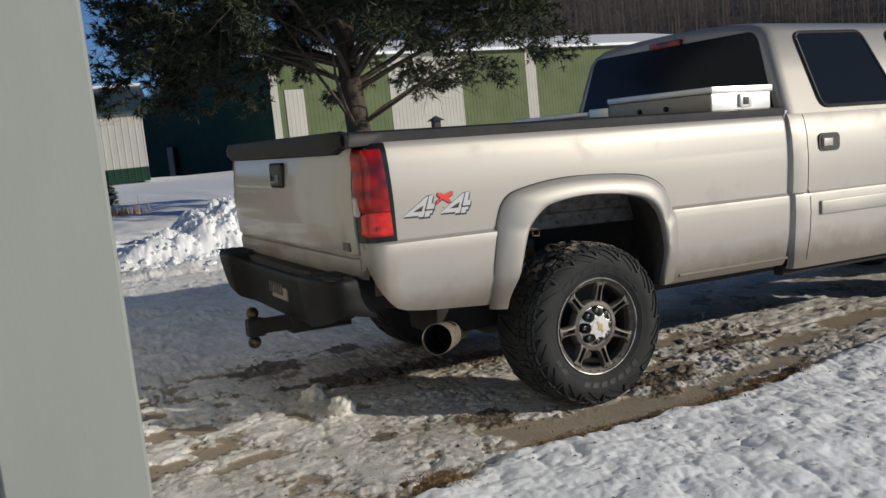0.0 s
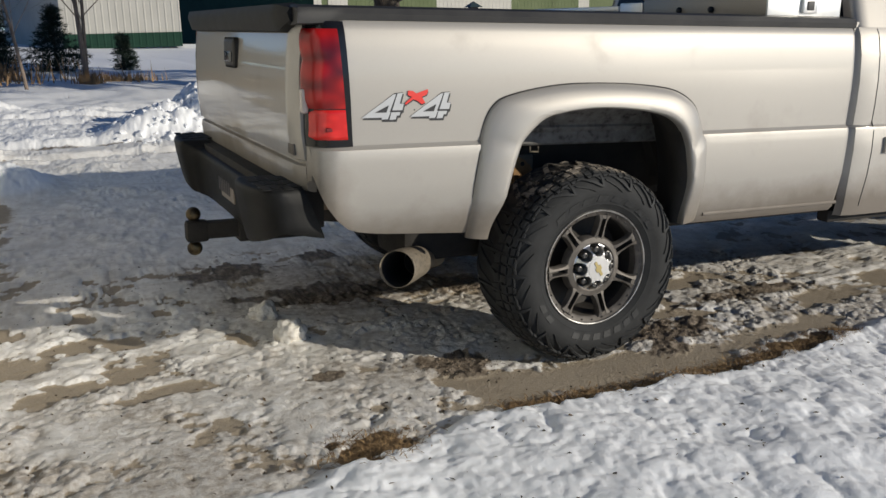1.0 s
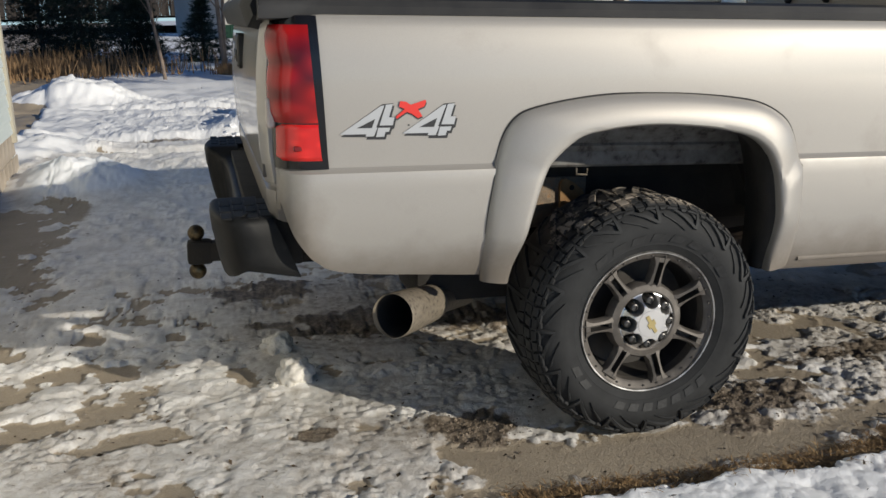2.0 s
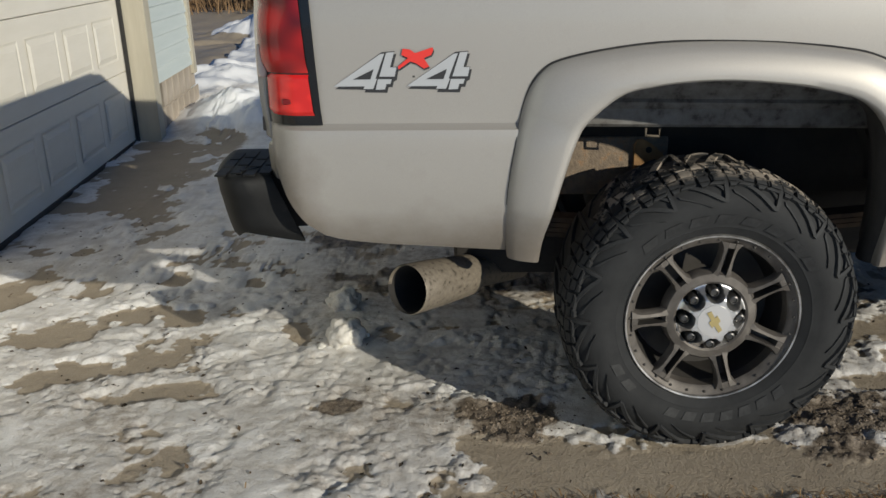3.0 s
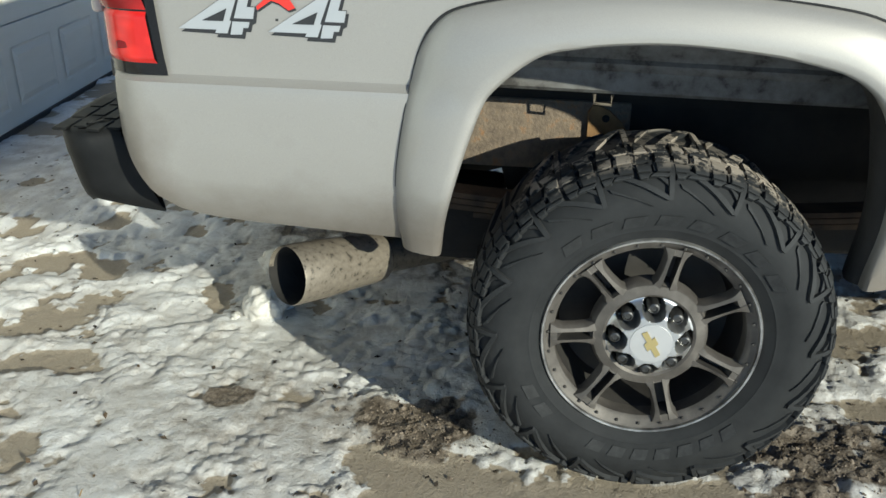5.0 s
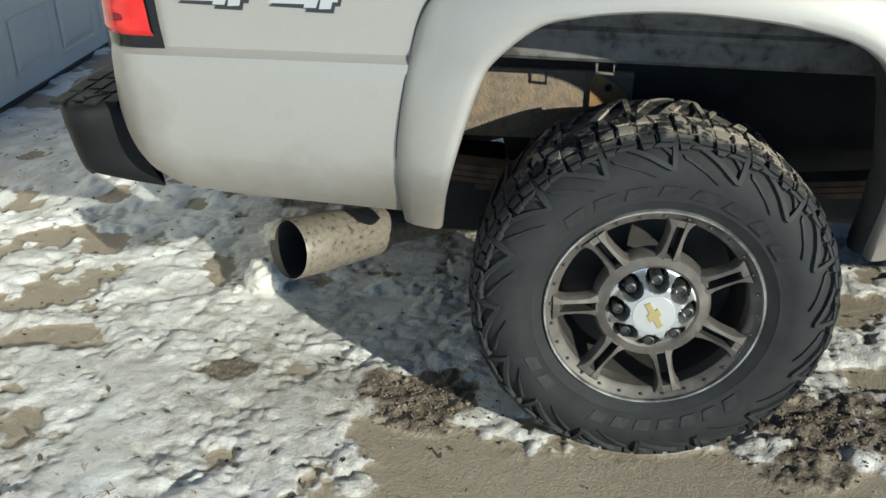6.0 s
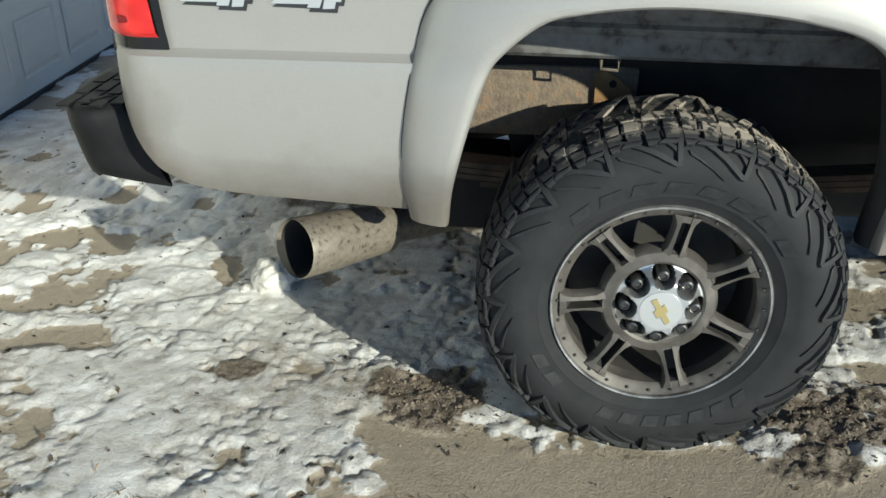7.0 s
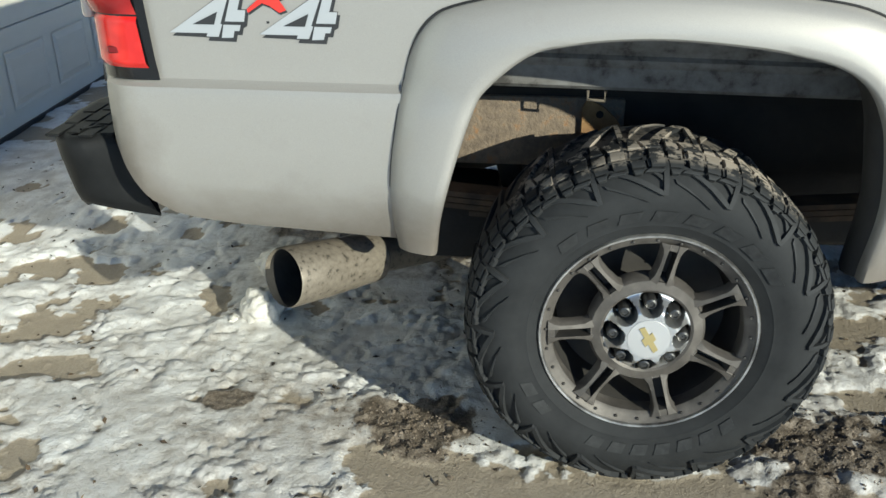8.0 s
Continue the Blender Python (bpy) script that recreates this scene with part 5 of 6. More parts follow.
    for args in ((-0.47, 0.18, 0.17, 0.12, 0.1), (0.44, 0.21, 0.20, 0.12, 0.2), (0.36, 0.03, 0.10, 0.07, 0.2), (0.60, 0.20, 0.16, 0.10, 0.1), (-0.55, 1.25, 0.55, 0.20, 0.0), (-0.98, 1.82, 0.26, 0.20, 0.1), (-0.47, 1.98, 0.14, 0.11, 0.0), (-0.95, 0.25, 0.075, 0.06, 0.1),
                 (0.2, 1.2, 0.7, 0.16, 0), (1.2, 0.5, 0.45, 0.10, 0.1)):
        m = np.maximum(m, spot(x, y, *args))
    mud = step(0.0, 0.22, m * 0.5 + 0.8 * (fbm(x, y, 0.10, 41, 4, 0.6) - 0.47)) * (1 - lawn)
    # tyre tracks across the yard
    ruts = np.zeros_like(x)
    for off in (6.4, 7.1, 9.6, 10.4):
        rut = step(0.22, 0.05, np.abs(y - off - 0.05 * x - 0.3 * (fbm(x, y, 2.0, 61, 3) - 0.5)))
        ruts = np.maximum(ruts, rut)
        mud = np.maximum(mud, 0.72 * step(0.10, 0.02, np.abs(y - off - 0.05 * x - 0.3 * (fbm(x, y, 2.0, 61, 3) - 0.5))) * step(0.30, 0.5, fbm(x, y, 0.4, 71, 3)))
    # dead grass along the slab and in a hole of the snow
    g = spot(x, y, -1.0, -0.36, 0.16, 0.13, 0.2)
    g = np.maximum(g, 0.7 - np.abs(y - edge + 0.03) / 0.085 - 2.5 * step(1.0, 1.3, x) - 2.5 * step(-0.48, -0.60, x))
    grass = step(0.05, 0.25, g * 0.6 + 0.9 * (fbm(x, y, 0.07, 81, 3) - 0.45))
    # dirt sifted over the drive's snow
    dirty = (1 - clean) * (0.12 + 0.62 * step(0.0, 0.45, spot(x, y, -0.45, 1.42, 1.05, 0.62, 0.0)) - 0.40 * step(0.0, 0.4, spot(x, y, -0.55, 0.52, 0.46, 0.30, 0.0)) + 0.22 * step(0.0, 0.5, spot(x, y, -0.80, 0.22, 0.50, 0.26, 0.2)) + 0.10 * step(0.5, 0.2, y) * step(-2.0, -1.4, x) + 0.30 * step(-1.15, -1.5, x) * step(0.7, 0.2, y) * (0.45 + 0.75 * step(0.38, 0.60, fbm(x, y, 0.22, 231, 4, 0.7))) + 0.5 * fbm(x, y, 0.5, 91, 4) + 0.12 * step(-0.9, 0.6, x) * step(-0.2, 0.6, y) + 0.2 * step(-0.5, -0.1, x) * step(0.3, 0.1, y)) * (1 - 0.7 * step(-0.9, -1.5, x) * step(0.5, 1.2, y)) * (1 - 0.7 * fresh)
    dirty = dirty + (1 - clean) * (0.10 * step(1.4, 0.9, y) * step(-2.5, -1.8, x) + 0.75 * (fbm(x, y, 0.21, 291, 4, 0.62) - 0.5) + 0.10 * step(-2.6, -1.6, x) * step(2.6, 1.6, y) * step(0.5, 0.9, y))
    # relief
    lump = fbm(x, y, 0.075, 101, 4, 0.62) - 0.5
    soft = fbm(x, y, 0.16, 121, 4, 0.5) - 0.5
    chips = fbm(x, y, 0.042, 171, 4, 0.7) - 0.5
    clump = billow(x, y, 0.115, 211, 3, 0.5)
    nubs = billow(x, y, 0.042, 251, 3, 0.6)
    rough_ = 0.45 + 0.85 * step(0.40, 0.60, fbm(x, y, 0.30, 261, 3, 0.6))
    gritty = np.clip(step(0.40, 0.75, dirty) + 0.6 * step(0.45, 0.62, fbm(x, y, 0.25, 301, 3, 0.6)) + shade_crust, 0.12, 1.6)
    packed = 0.009 + rough_ * (0.016 * (clump - 0.45) + 0.008 * np.maximum(lump, -0.12)) + gritty * (0.011 * chips + 0.011 * (nubs - 0.45)) + 0.016 * np.maximum(soft, -0.1)
    icy = np.maximum(step(0.46, 0.60, fbm(x, y, 0.42, 131, 3)), step(0.0, 0.4, spot(x, y, -1.36, 0.04, 0.55, 0.34, 0.0))) * step(0.4, 0.1, x) * (1 - shade_crust)
    packed = packed * (1 - 0.80 * icy) + 0.009 * icy
    packed = packed * (1 - 0.62 * thin)
    fine = step(-3.3, -2.4, y) * step(-4.2, -3.3, x) * step(4.2, 3.3, x) * step(11.4, 9.8, y)
    lawn_h = 0.04 + fine * (0.019 * (billow(x, y, 0.15, 221, 4, 0.6) - 0.45) + 0.006 * chips + 0.026 * soft + 0.004 * lump + 0.05 * (fbm(x, y, 0.6, 141, 2) - 0.5))
    low = np.clip(0.95 - 1.15 * clump - 0.6 * chips - 0.8 * lump - 0.6 * soft + 0.15 * icy, 0, 1) * (1 - clean) * (1 - 0.35 * fresh)
    h = packed * (1 - clean) + lawn_h * clean
    h = h + step(1.5, 3.0, y) * fine * (0.075 * (fbm(x, y, 0.33, 191, 4, 0.6) - 0.5) + 0.02 * np.maximum(lump, 0))
    h = (np.maximum(h, 0.003) + 0.001 * (1 - clean)) * (1 - 0.97 * bare) - 0.002 * bare
    h = h * (1 - 0.5 * mud) + mud * (0.03 * np.maximum(lump + 0.15, 0) + 0.035 * np.maximum(chips + 0.05, 0))
    h = h * (1 - 0.8 * grass) + grass * (0.004 + 0.02 * np.maximum(lump, 0))
    for lx, ly, r, hh in ((-0.97, 0.68, 0.09, 0.018), (-0.98, 0.95, 0.10, 0.025), (-1.16, 0.80, 0.06, 0.012)):
        h = h + hh * np.exp(-(((x - lx) / r) ** 2 + ((y - ly) / r) ** 2))
    h = np.where((np.abs(x) < 0.13) & (y > -0.0) & (y < 0.32), np.minimum(h, 0.002), h)
    # a ploughed bank, the heap at the garage's corner, and gentle falls far off
    big = 0.52 + 0.50 * billow(x, y, 0.42, 151, 4, 0.58) + 0.16 * (fbm(x, y, 0.12, 155, 3, 0.6) - 0.5)
    bank = 0
    for cx, cy, rx, ry, hh in ((1.45, 8.4, 1.2, 1.0, 0.92), (0.55, 8.0, 1.0, 0.8, 0.66), (2.6, 8.7, 1.4, 1.0, 0.78), (-0.25, 7.7, 0.8, 0.6, 0.26), (-2.12, 4.85, 0.42, 0.50, 0.24), (-3.0, 6.6, 0.8, 0.7, 0.2), (-2.77, 10.4, 0.75, 0.45, 0.36)):
        bank = np.maximum(bank, hh * np.exp(-(((x - cx) / rx) ** 2 + ((y - cy) / ry) ** 2) ** 1.5))
    h = h + bank * big
    clean = np.maximum(clean, step(0.03, 0.10, bank))
    mud = mud * (1 - step(0.03, 0.10, bank))
    bare = bare * (1 - step(0.03, 0.10, bank))
    h = h + 0.033 * step(-2.5, -1.0, x) * step(9, 5, y)
    # drifts over the yard, with ruts across them
    h = h + step(4.5, 7.0, y) * step(60, 20, y) * (0.16 * (fbm(x, y, 1.7, 311, 4, 0.5) - 0.5) + 0.05 * (fbm(x, y, 0.35, 321, 2) - 0.5) * step(24, 12, y)) - 0.05 * ruts
    r = np.sqrt(x * x + y * y)
    h = h + 0.022 * np.clip(y - 4.0, 0, 90) - 0.5 * step(14, 45, y) - 1.9 * step(45, 85, y) + 0.25 * (fbm(x, y, 6.0, 161, 3) - 0.5) * step(9, 18, r)
    h = h + 0.0349 * (x - np.clip(x, -6.0, 9.0))   # level again beyond the drive
    dirty = dirty * (1 - step(0.03, 0.10, bank))
    return h, bare, mud, grass, np.maximum(clean, 0.12 * white * step(0.36, 0.56, fbm(x, y, 0.45, 201, 4, 0.6))), dirty, low


def runs(lo, hi, fine_lo, fine_hi, fine, mid_lo, mid_hi, mid, grow=1.16):
    a = list(np.arange(mid_lo, fine_lo, mid)) + list(np.arange(fine_lo, fine_hi, fine)) + list(np.arange(fine_hi, mid_hi, mid))
    s, v = mid, mid_hi
    up = []
    while v < hi:
        up.append(v)
        s *= grow
        v += s
    s, v = mid, mid_lo - mid
    dn = []
    while v > lo:
        dn.append(v)
        s *= grow
        v -= s
    return np.array(dn[::-1] + a + up)


def ground():
    xs = runs(-900, 900, -2.3, 1.7, 0.0072, -4.0, 4.0, 0.03)
    ys = runs(-900, 900, -1.35, 1.2, 0.0072, -3.2, 11.2, 0.035)
    X, Y = np.meshgrid(xs, ys, indexing="ij")
    h, bare, mud, grass, clean, dirty, low = terrain(X, Y)
    n, k = X.shape
    me = bpy.data.meshes.new("ground")
    verts = np.stack([X, Y, h], -1).reshape(-1, 3)
    idx = np.arange(n * k).reshape(n, k)
    faces = np.stack([idx[:-1, :-1], idx[1:, :-1], idx[1:, 1:], idx[:-1, 1:]], -1).reshape(-1, 4)
    me.vertices.add(len(verts))
    me.vertices.foreach_set("co", verts.astype(np.float32).ravel())
    me.loops.add(faces.size)
    me.loops.foreach_set("vertex_index", faces.astype(np.int32).ravel())
    me.polygons.add(len(faces))
    me.polygons.foreach_set("loop_start", np.arange(0, faces.size, 4, dtype=np.int32))
    me.update(calc_edges=True)
    for name, a in (("bare", bare), ("mud", mud), ("grass", grass), ("clean", clean), ("dirty", dirty), ("low", low)):
        at = me.attributes.new(name, "FLOAT", "POINT")
        at.data.foreach_set("value", a.astype(np.float32).ravel())
    me.shade_smooth()
    ob = new("ground", me)
    me.materials.append(ground_material())
    return tagged(ob, "slushy dirty snow over concrete drive and clean lawn snow", "ground", kind="structure")


def ground_material():
    m = material("slush", (0.8, 0.8, 0.8), 0.7)
    b = m.node_tree.nodes["Principled BSDF"]
    co = coords(m)

    def share(name):
        a = node(m, "Attribute")
        a.attribute_name = name
        return a.outputs["Fac"]

    def mix(f, a, c):
        x = node(m, "Mix")
        x.data_type = "RGBA"
        link(m, f, x.inputs[0])
        for s, v in ((6, a), (7, c)):
            if isinstance(v, tuple):
                x.inputs[s].default_value = (*v, 1)
            else:
                link(m, v, x.inputs[s])
        return x.outputs[2]
    n1 = node(m, "TexNoise", Scale=28.0, Detail=9, Roughness=0.7)
    n2 = node(m, "TexNoise", Scale=150.0, Detail=5, Roughness=0.7)
    n3 = node(m, "TexNoise", Scale=5.0, Detail=7, Roughness=0.65)
    for n in (n1, n2, n3):
        link(m, co, n.inputs["Vector"])
    def crisp(name, wobble=0.7, width=0.10):
        """The share, its edge broken up finely and made sharp."""
        a = node(m, "Math")
        a.operation = "MULTIPLY_ADD"
        link(m, n1.outputs[0], a.inputs[0])
        a.inputs[1].default_value = wobble
        link(m, share(name), a.inputs[2])
        q = node(m, "MapRange")
        q.inputs["From Min"].default_value, q.inputs["From Max"].default_value = 0.5 + wobble / 2 - width, 0.5 + wobble / 2 + width
        link(m, a.outputs[0], q.inputs[0])
        return q.outputs[0]
    pure = ramp(m, n1.outputs[0], [(0.3, (0.93, 0.955, 0.98)), (0.6, (0.97, 0.98, 0.99))])
    soil = ramp(m, n1.outputs[0], [(0.34, (0.31, 0.265, 0.215)), (0.45, (0.49, 0.445, 0.39)), (0.58, (0.68, 0.65, 0.605))])
    both = node(m, "Mix")
    both.inputs[0].default_value = 0.38
    link(m, n1.outputs[0], both.inputs[2])
    link(m, n2.outputs[0], both.inputs[3])
    crusty = ramp(m, both.outputs[0], [(0.34, (0.42, 0.37, 0.31)), (0.40, (0.74, 0.705, 0.65)), (0.47, (0.91, 0.89, 0.85)), (0.58, (0.97, 0.96, 0.94))])
    # broken grains of refrozen snow at two sizes
    warp = node(m, "TexNoise", Scale=30.0, Detail=3)
    link(m, co, warp.inputs["Vector"])
    wob = node(m, "VectorMath")
    wob.operation = "MULTIPLY_ADD"
    link(m, warp.outputs["Color"], wob.inputs[0])
    wob.inputs[1].default_value = (0.03, 0.03, 0.03)
    link(m, co, wob.inputs[2])
    v1, v2 = node(m, "TexVoronoi", Scale=42.0), node(m, "TexVoronoi", Scale=120.0)
    for v in (v1, v2):
        link(m, wob.outputs[0], v.inputs["Vector"])
    ice = ramp(m, n3.outputs[0], [(0.50, (0, 0, 0)), (0.62, (0.6, 0.6, 0.6))])
    packed = mix(ice, crusty, (0.70, 0.70, 0.675))
    d = node(m, "MapRange")
    d.inputs["From Min"].default_value, d.inputs["From Max"].default_value = 0.35, 0.85
    link(m, share("dirty"), d.inputs[0])
    hollow = crisp("low", 0.9, 0.32)
    hol = node(m, "Math")
    hol.operation = "MULTIPLY"
    link(m, hollow, hol.inputs[0])
    hol.inputs[1].default_value = 0.46
    grimy = mix(hol.outputs[0], packed, (0.40, 0.355, 0.295))
    drive = mix(d.outputs[0], grimy, soil)
    snow = mix(share("clean"), drive, pure)
    slab = ramp(m, n2.outputs[0], [(0.3, (0.36, 0.30, 0.22)), (0.55, (0.44, 0.37, 0.28)), (0.8, (0.50, 0.43, 0.335))])
    slab2 = mix(ramp(m, n3.outputs[0], [(0.4, (0, 0, 0)), (0.75, (0.55, 0.55, 0.55))]), slab, (0.29, 0.235, 0.17))
    c1 = mix(crisp("bare"), snow, slab2)
    dark = ramp(m, both.outputs[0], [(0.36, (0.045, 0.035, 0.026)), (0.48, (0.15, 0.118, 0.085)), (0.60, (0.34, 0.285, 0.225))])
    c2 = mix(crisp("mud", 1.7, 0.22), c1, dark)
    straw = ramp(m, n2.outputs[0], [(0.35, (0.07, 0.045, 0.025)), (0.55, (0.19, 0.12, 0.06)), (0.75, (0.34, 0.24, 0.13))])
    c3 = mix(crisp("grass", 0.6, 0.1), c2, straw)
    link(m, c3, b.inputs["Base Color"])
    r = node(m, "MapRange")
    r.inputs["To Min"].default_value, r.inputs["To Max"].default_value = 0.38, 0.8
    link(m, n1.outputs[0], r.inputs[0])
    link(m, r.outputs[0], b.inputs["Roughness"])
    bp = node(m, "Bump", Strength=1.0, Distance=0.0048)
    add = node(m, "Math")
    add.operation = "ADD"
    link(m, n1.outputs[0], add.inputs[0])
    link(m, n2.outputs[0], add.inputs[1])
    soft_b = node(m, "MapRange")
    soft_b.inputs["To Min"].default_value, soft_b.inputs["To Max"].default_value = 1.0, 0.4
    link(m, share("clean"), soft_b.inputs[0])
    link(m, soft_b.outputs[0], bp.inputs["Strength"])
    for v, k in ((v1, -0.26), (v2, -0.12)):
        more = node(m, "Math")
        more.operation = "MULTIPLY_ADD"
        link(m, v.outputs["Distance"], more.inputs[0])
        more.inputs[1].default_value = k
        link(m, add.outputs[0], more.inputs[2])
        add = more
    link(m, add.outputs[0], bp.inputs["Height"])
    link(m, bp.outputs[0], b.inputs["Normal"])
    return m


ground()


def litter(name, label, mat, n, seed, where, make):
    """Small loose pieces scattered on the ground, as one mass."""
    rng = np.random.default_rng(seed)
    xy = where(rng, n)
    hs = terrain(xy[:, 0], xy[:, 1])[0]
    bm = bmesh.new()
    r = random.Random(seed)
    for (x, y), z in zip(xy, hs):
        make(bm, r, Vector((float(x), float(y), float(z))))
    tagged(part(name, bm, mat, None, smooth=False), label, name.replace("_", " "), kind="stuff")


def straw_blade(bm, r, p):
    a = Vector((r.gauss(0, 1), r.gauss(0, 1), abs(r.gauss(0, 0.12)))).normalized() * r.uniform(0.012, 0.04)
    s = Vector((-a.y, a.x, 0)).normalized() * r.uniform(0.0008, 0.0018)
    p = p + Vector((0, 0, 0.003))
    q = p + a * 0.55 + Vector((0, 0, 0.004))
    v = [bm.verts.new(c) for c in (p - s, p + s, q + s, q - s, p + a)]
    bm.faces.new((v[0], v[1], v[2], v[3]))
    bm.faces.new((v[3], v[2], v[4]))


def chip(bm, r, p):
    u = Vector((r.gauss(0, 1), r.gauss(0, 1), r.gauss(0, 0.3))).normalized() * r.uniform(0.003, 0.011)
    w = u.cross(Vector((0, 0, 1))) * r.uniform(0.3, 0.8)
    p = p + Vector((0, 0, 0.003))
    v = [bm.verts.new(p + c) for c in (u, w + Vector((0, 0, 0.003)), -u, -w)]
    bm.faces.new(v)


def crumb(bm, r, p):
    s = r.uniform(0.001, 0.003) * (1 if r.random() < 0.93 else 2.2)
    g = bmesh.ops.create_icosphere(bm, subdivisions=1, radius=s, matrix=Matrix.Translation(p + Vector((0, 0, s * 0.3))))
    for v in g["verts"]:
        v.co += Vector((r.gauss(0, 0.22), r.gauss(0, 0.22), r.gauss(0, 0.16))) * s


def by_edge(rng, n):
    x = rng.uniform(-0.52, 1.2, n)
    return np.stack([x, -0.235 + 0.17 * np.clip(x - 0.30, 0, 6) - 0.03 + rng.normal(0, 0.035, n)], 1)


def in_hole(rng, n):
    return np.stack([rng.normal(-1.0, 0.075, n), rng.normal(-0.36, 0.055, n)], 1)


STRAW = grain(material("straw", (0.3, 0.2, 0.1), 0.85), [(0.35, (0.10, 0.062, 0.03)), (0.5, (0.24, 0.15, 0.07)), (0.65, (0.44, 0.30, 0.15))], 40, 3)
LEAF_BITS = grain(material("leaf_bits", (0.06, 0.045, 0.03), 0.9), [(0.35, (0.02, 0.016, 0.012)), (0.5, (0.07, 0.05, 0.032)), (0.65, (0.14, 0.09, 0.05))], 30, 3)
litter("dead_grass", "tan dead grass along the slab edge", STRAW, 4200, 5, by_edge, straw_blade)
litter("grass_patch", "tan dead grass in a hole of the snow", STRAW, 800, 6, in_hole, straw_blade)
litter("leaf_litter", "dark bits of leaf and grit on snow", LEAF_BITS, 1100, 7, lambda rng, n: np.stack([rng.uniform(-2.6, 1.6, n), rng.uniform(-1.3, 2.2, n)], 1), chip)
MUD_BITS = grain(material("mud_bits", (0.15, 0.12, 0.09), 0.95), [(0.35, (0.07, 0.055, 0.04)), (0.5, (0.19, 0.15, 0.11)), (0.65, (0.34, 0.28, 0.22))], 60, 3)
litter("mud_clods", "dark crumbs of mud beside the tyre", MUD_BITS, 900, 8, lambda rng, n: np.concatenate([np.stack([rng.normal(-0.47, 0.075, n // 2), rng.normal(0.17, 0.06, n // 2)], 1), np.stack([rng.normal(0.47, 0.11, n - n // 2), rng.normal(0.18, 0.08, n - n // 2)], 1)]), crumb)

def snow_chunk(x, y, z, r, seed):
    """A broken lump of packed snow."""
    bm = bmesh.new()
    bmesh.ops.create_icosphere(bm, subdivisions=4, radius=r)
    for v in bm.verts:
        p = v.co.copy()
        o = Vector((seed * 3.1, seed, -seed))
        k = 0.42 * noise.noise(p * (1.1 / r) + o) + 0.30 * noise.noise(p * (2.8 / r) + o) + 0.12 * noise.noise(p * (6 / r) + o)
        v.co = p * (1 + 0.75 * k)
        v.co.z *= 0.95
    ob = part("snow_chunk", bm, CHUNK, None, angle=60)
    ob.location = (x, y, z)
    tagged(ob, "broken lump of dirty packed snow lying on the drive", "snow lump", group="snow lumps")


CHUNK = grain(material("packed_snow", (0.78, 0.76, 0.72), 0.8), [(0.32, (0.50, 0.46, 0.40)), (0.45, (0.68, 0.65, 0.59)), (0.7, (0.80, 0.775, 0.72))], 30, 8, None, 0.7, 90, distance=0.006)
snow_chunk(-0.965, 0.675, 0.074, 0.062, 1)
snow_chunk(-1.00, 0.96, 0.066, 0.060, 2)
snow_chunk(-0.92, 0.715, 0.052, 0.026, 3)
snow_chunk(-1.04, 0.63, 0.044, 0.020, 4)


def bank_clods():
    """Broken clods thrown up on the ploughed bank."""
    rng = random.Random(21)
    xy = []
    while len(xy) < 520:
        u = rng.random()
        xy.append((-0.7 + 3.4 * u + rng.gauss(0, 0.30), 7.35 + 1.1 * u + rng.gauss(-0.1, 0.42)))
    hs = terrain(np.array([p[0] for p in xy]), np.array([p[1] for p in xy]))[0]
    bm = bmesh.new()
    for (x, y), z in zip(xy, hs):
        r = rng.uniform(0.012, 0.034) * (2.0 if rng.random() < 0.10 else 1)
        if z < 0.10 and rng.random() < 0.8:
            continue
        g = bmesh.ops.create_icosphere(bm, subdivisions=2, radius=r)
        o = Vector((rng.random() * 50, rng.random() * 50, 0))
        for v in g["verts"]:
            k = 0.6 * noise.noise(v.co * (1.4 / r) + o) + 0.3 * noise.noise(v.co * (3.4 / r) + o)
            v.co = v.co * (1 + 1.1 * k) + Vector((x, y, float(z) - r * 0.15))
    tagged(part("snow_clods", bm, SNOW, None, angle=50), "white clods of ploughed snow on the bank", "snow bank", kind="stuff")


bank_clods()

# ---- the yard behind ----
def rib_wall(bm, a, b, z0, z1, pitch=0.3, depth=0.014, slot=0):
    """Ribbed steel cladding from a to b in plan."""
    a, b = Vector((*a, 0)), Vector((*b, 0))
    d = (b - a).normalized()
    n = Vector((d.y, -d.x, 0))
    pts, s, ln = [], 0.0, (b - a).length
    while s < ln:
        for q, o in ((0, 0), (pitch * 0.72, 0), (pitch * 0.78, depth), (pitch * 0.94, depth)):
            if s + q < ln:
                pts.append(a + d * (s + q) + n * o)
        s += pitch
    pts.append(b)
    grid(bm, [[p + Vector((0, 0, z)) for p in pts] for z in (z0, z1)], flip=False, slot=slot)
    return bm


def slab_roof(bm, quad, thick=0.12):
    vs = [bm.verts.new(p) for p in quad]
    lo = [bm.verts.new((p[0], p[1], p[2] - thick)) for p in quad]
    bm.faces.new(vs)
    bm.faces.new(lo[::-1])
    for i in range(4):
        bm.faces.new((vs[i], lo[i], lo[(i + 1) % 4], vs[(i + 1) % 4]))
    bmesh.ops.recalc_face_normals(bm, faces=bm.faces)
    return bm


def far(az, dist, eye=(-2.2, -3.1)):
    return (eye[0] + dist * math.sin(radians(az + 0.75)), eye[1] + dist * math.cos(radians(az + 0.75)))


def rise_at(dist):
    """How far the yard has risen at that distance from the drive."""
    return 0.022 * dist - 0.09


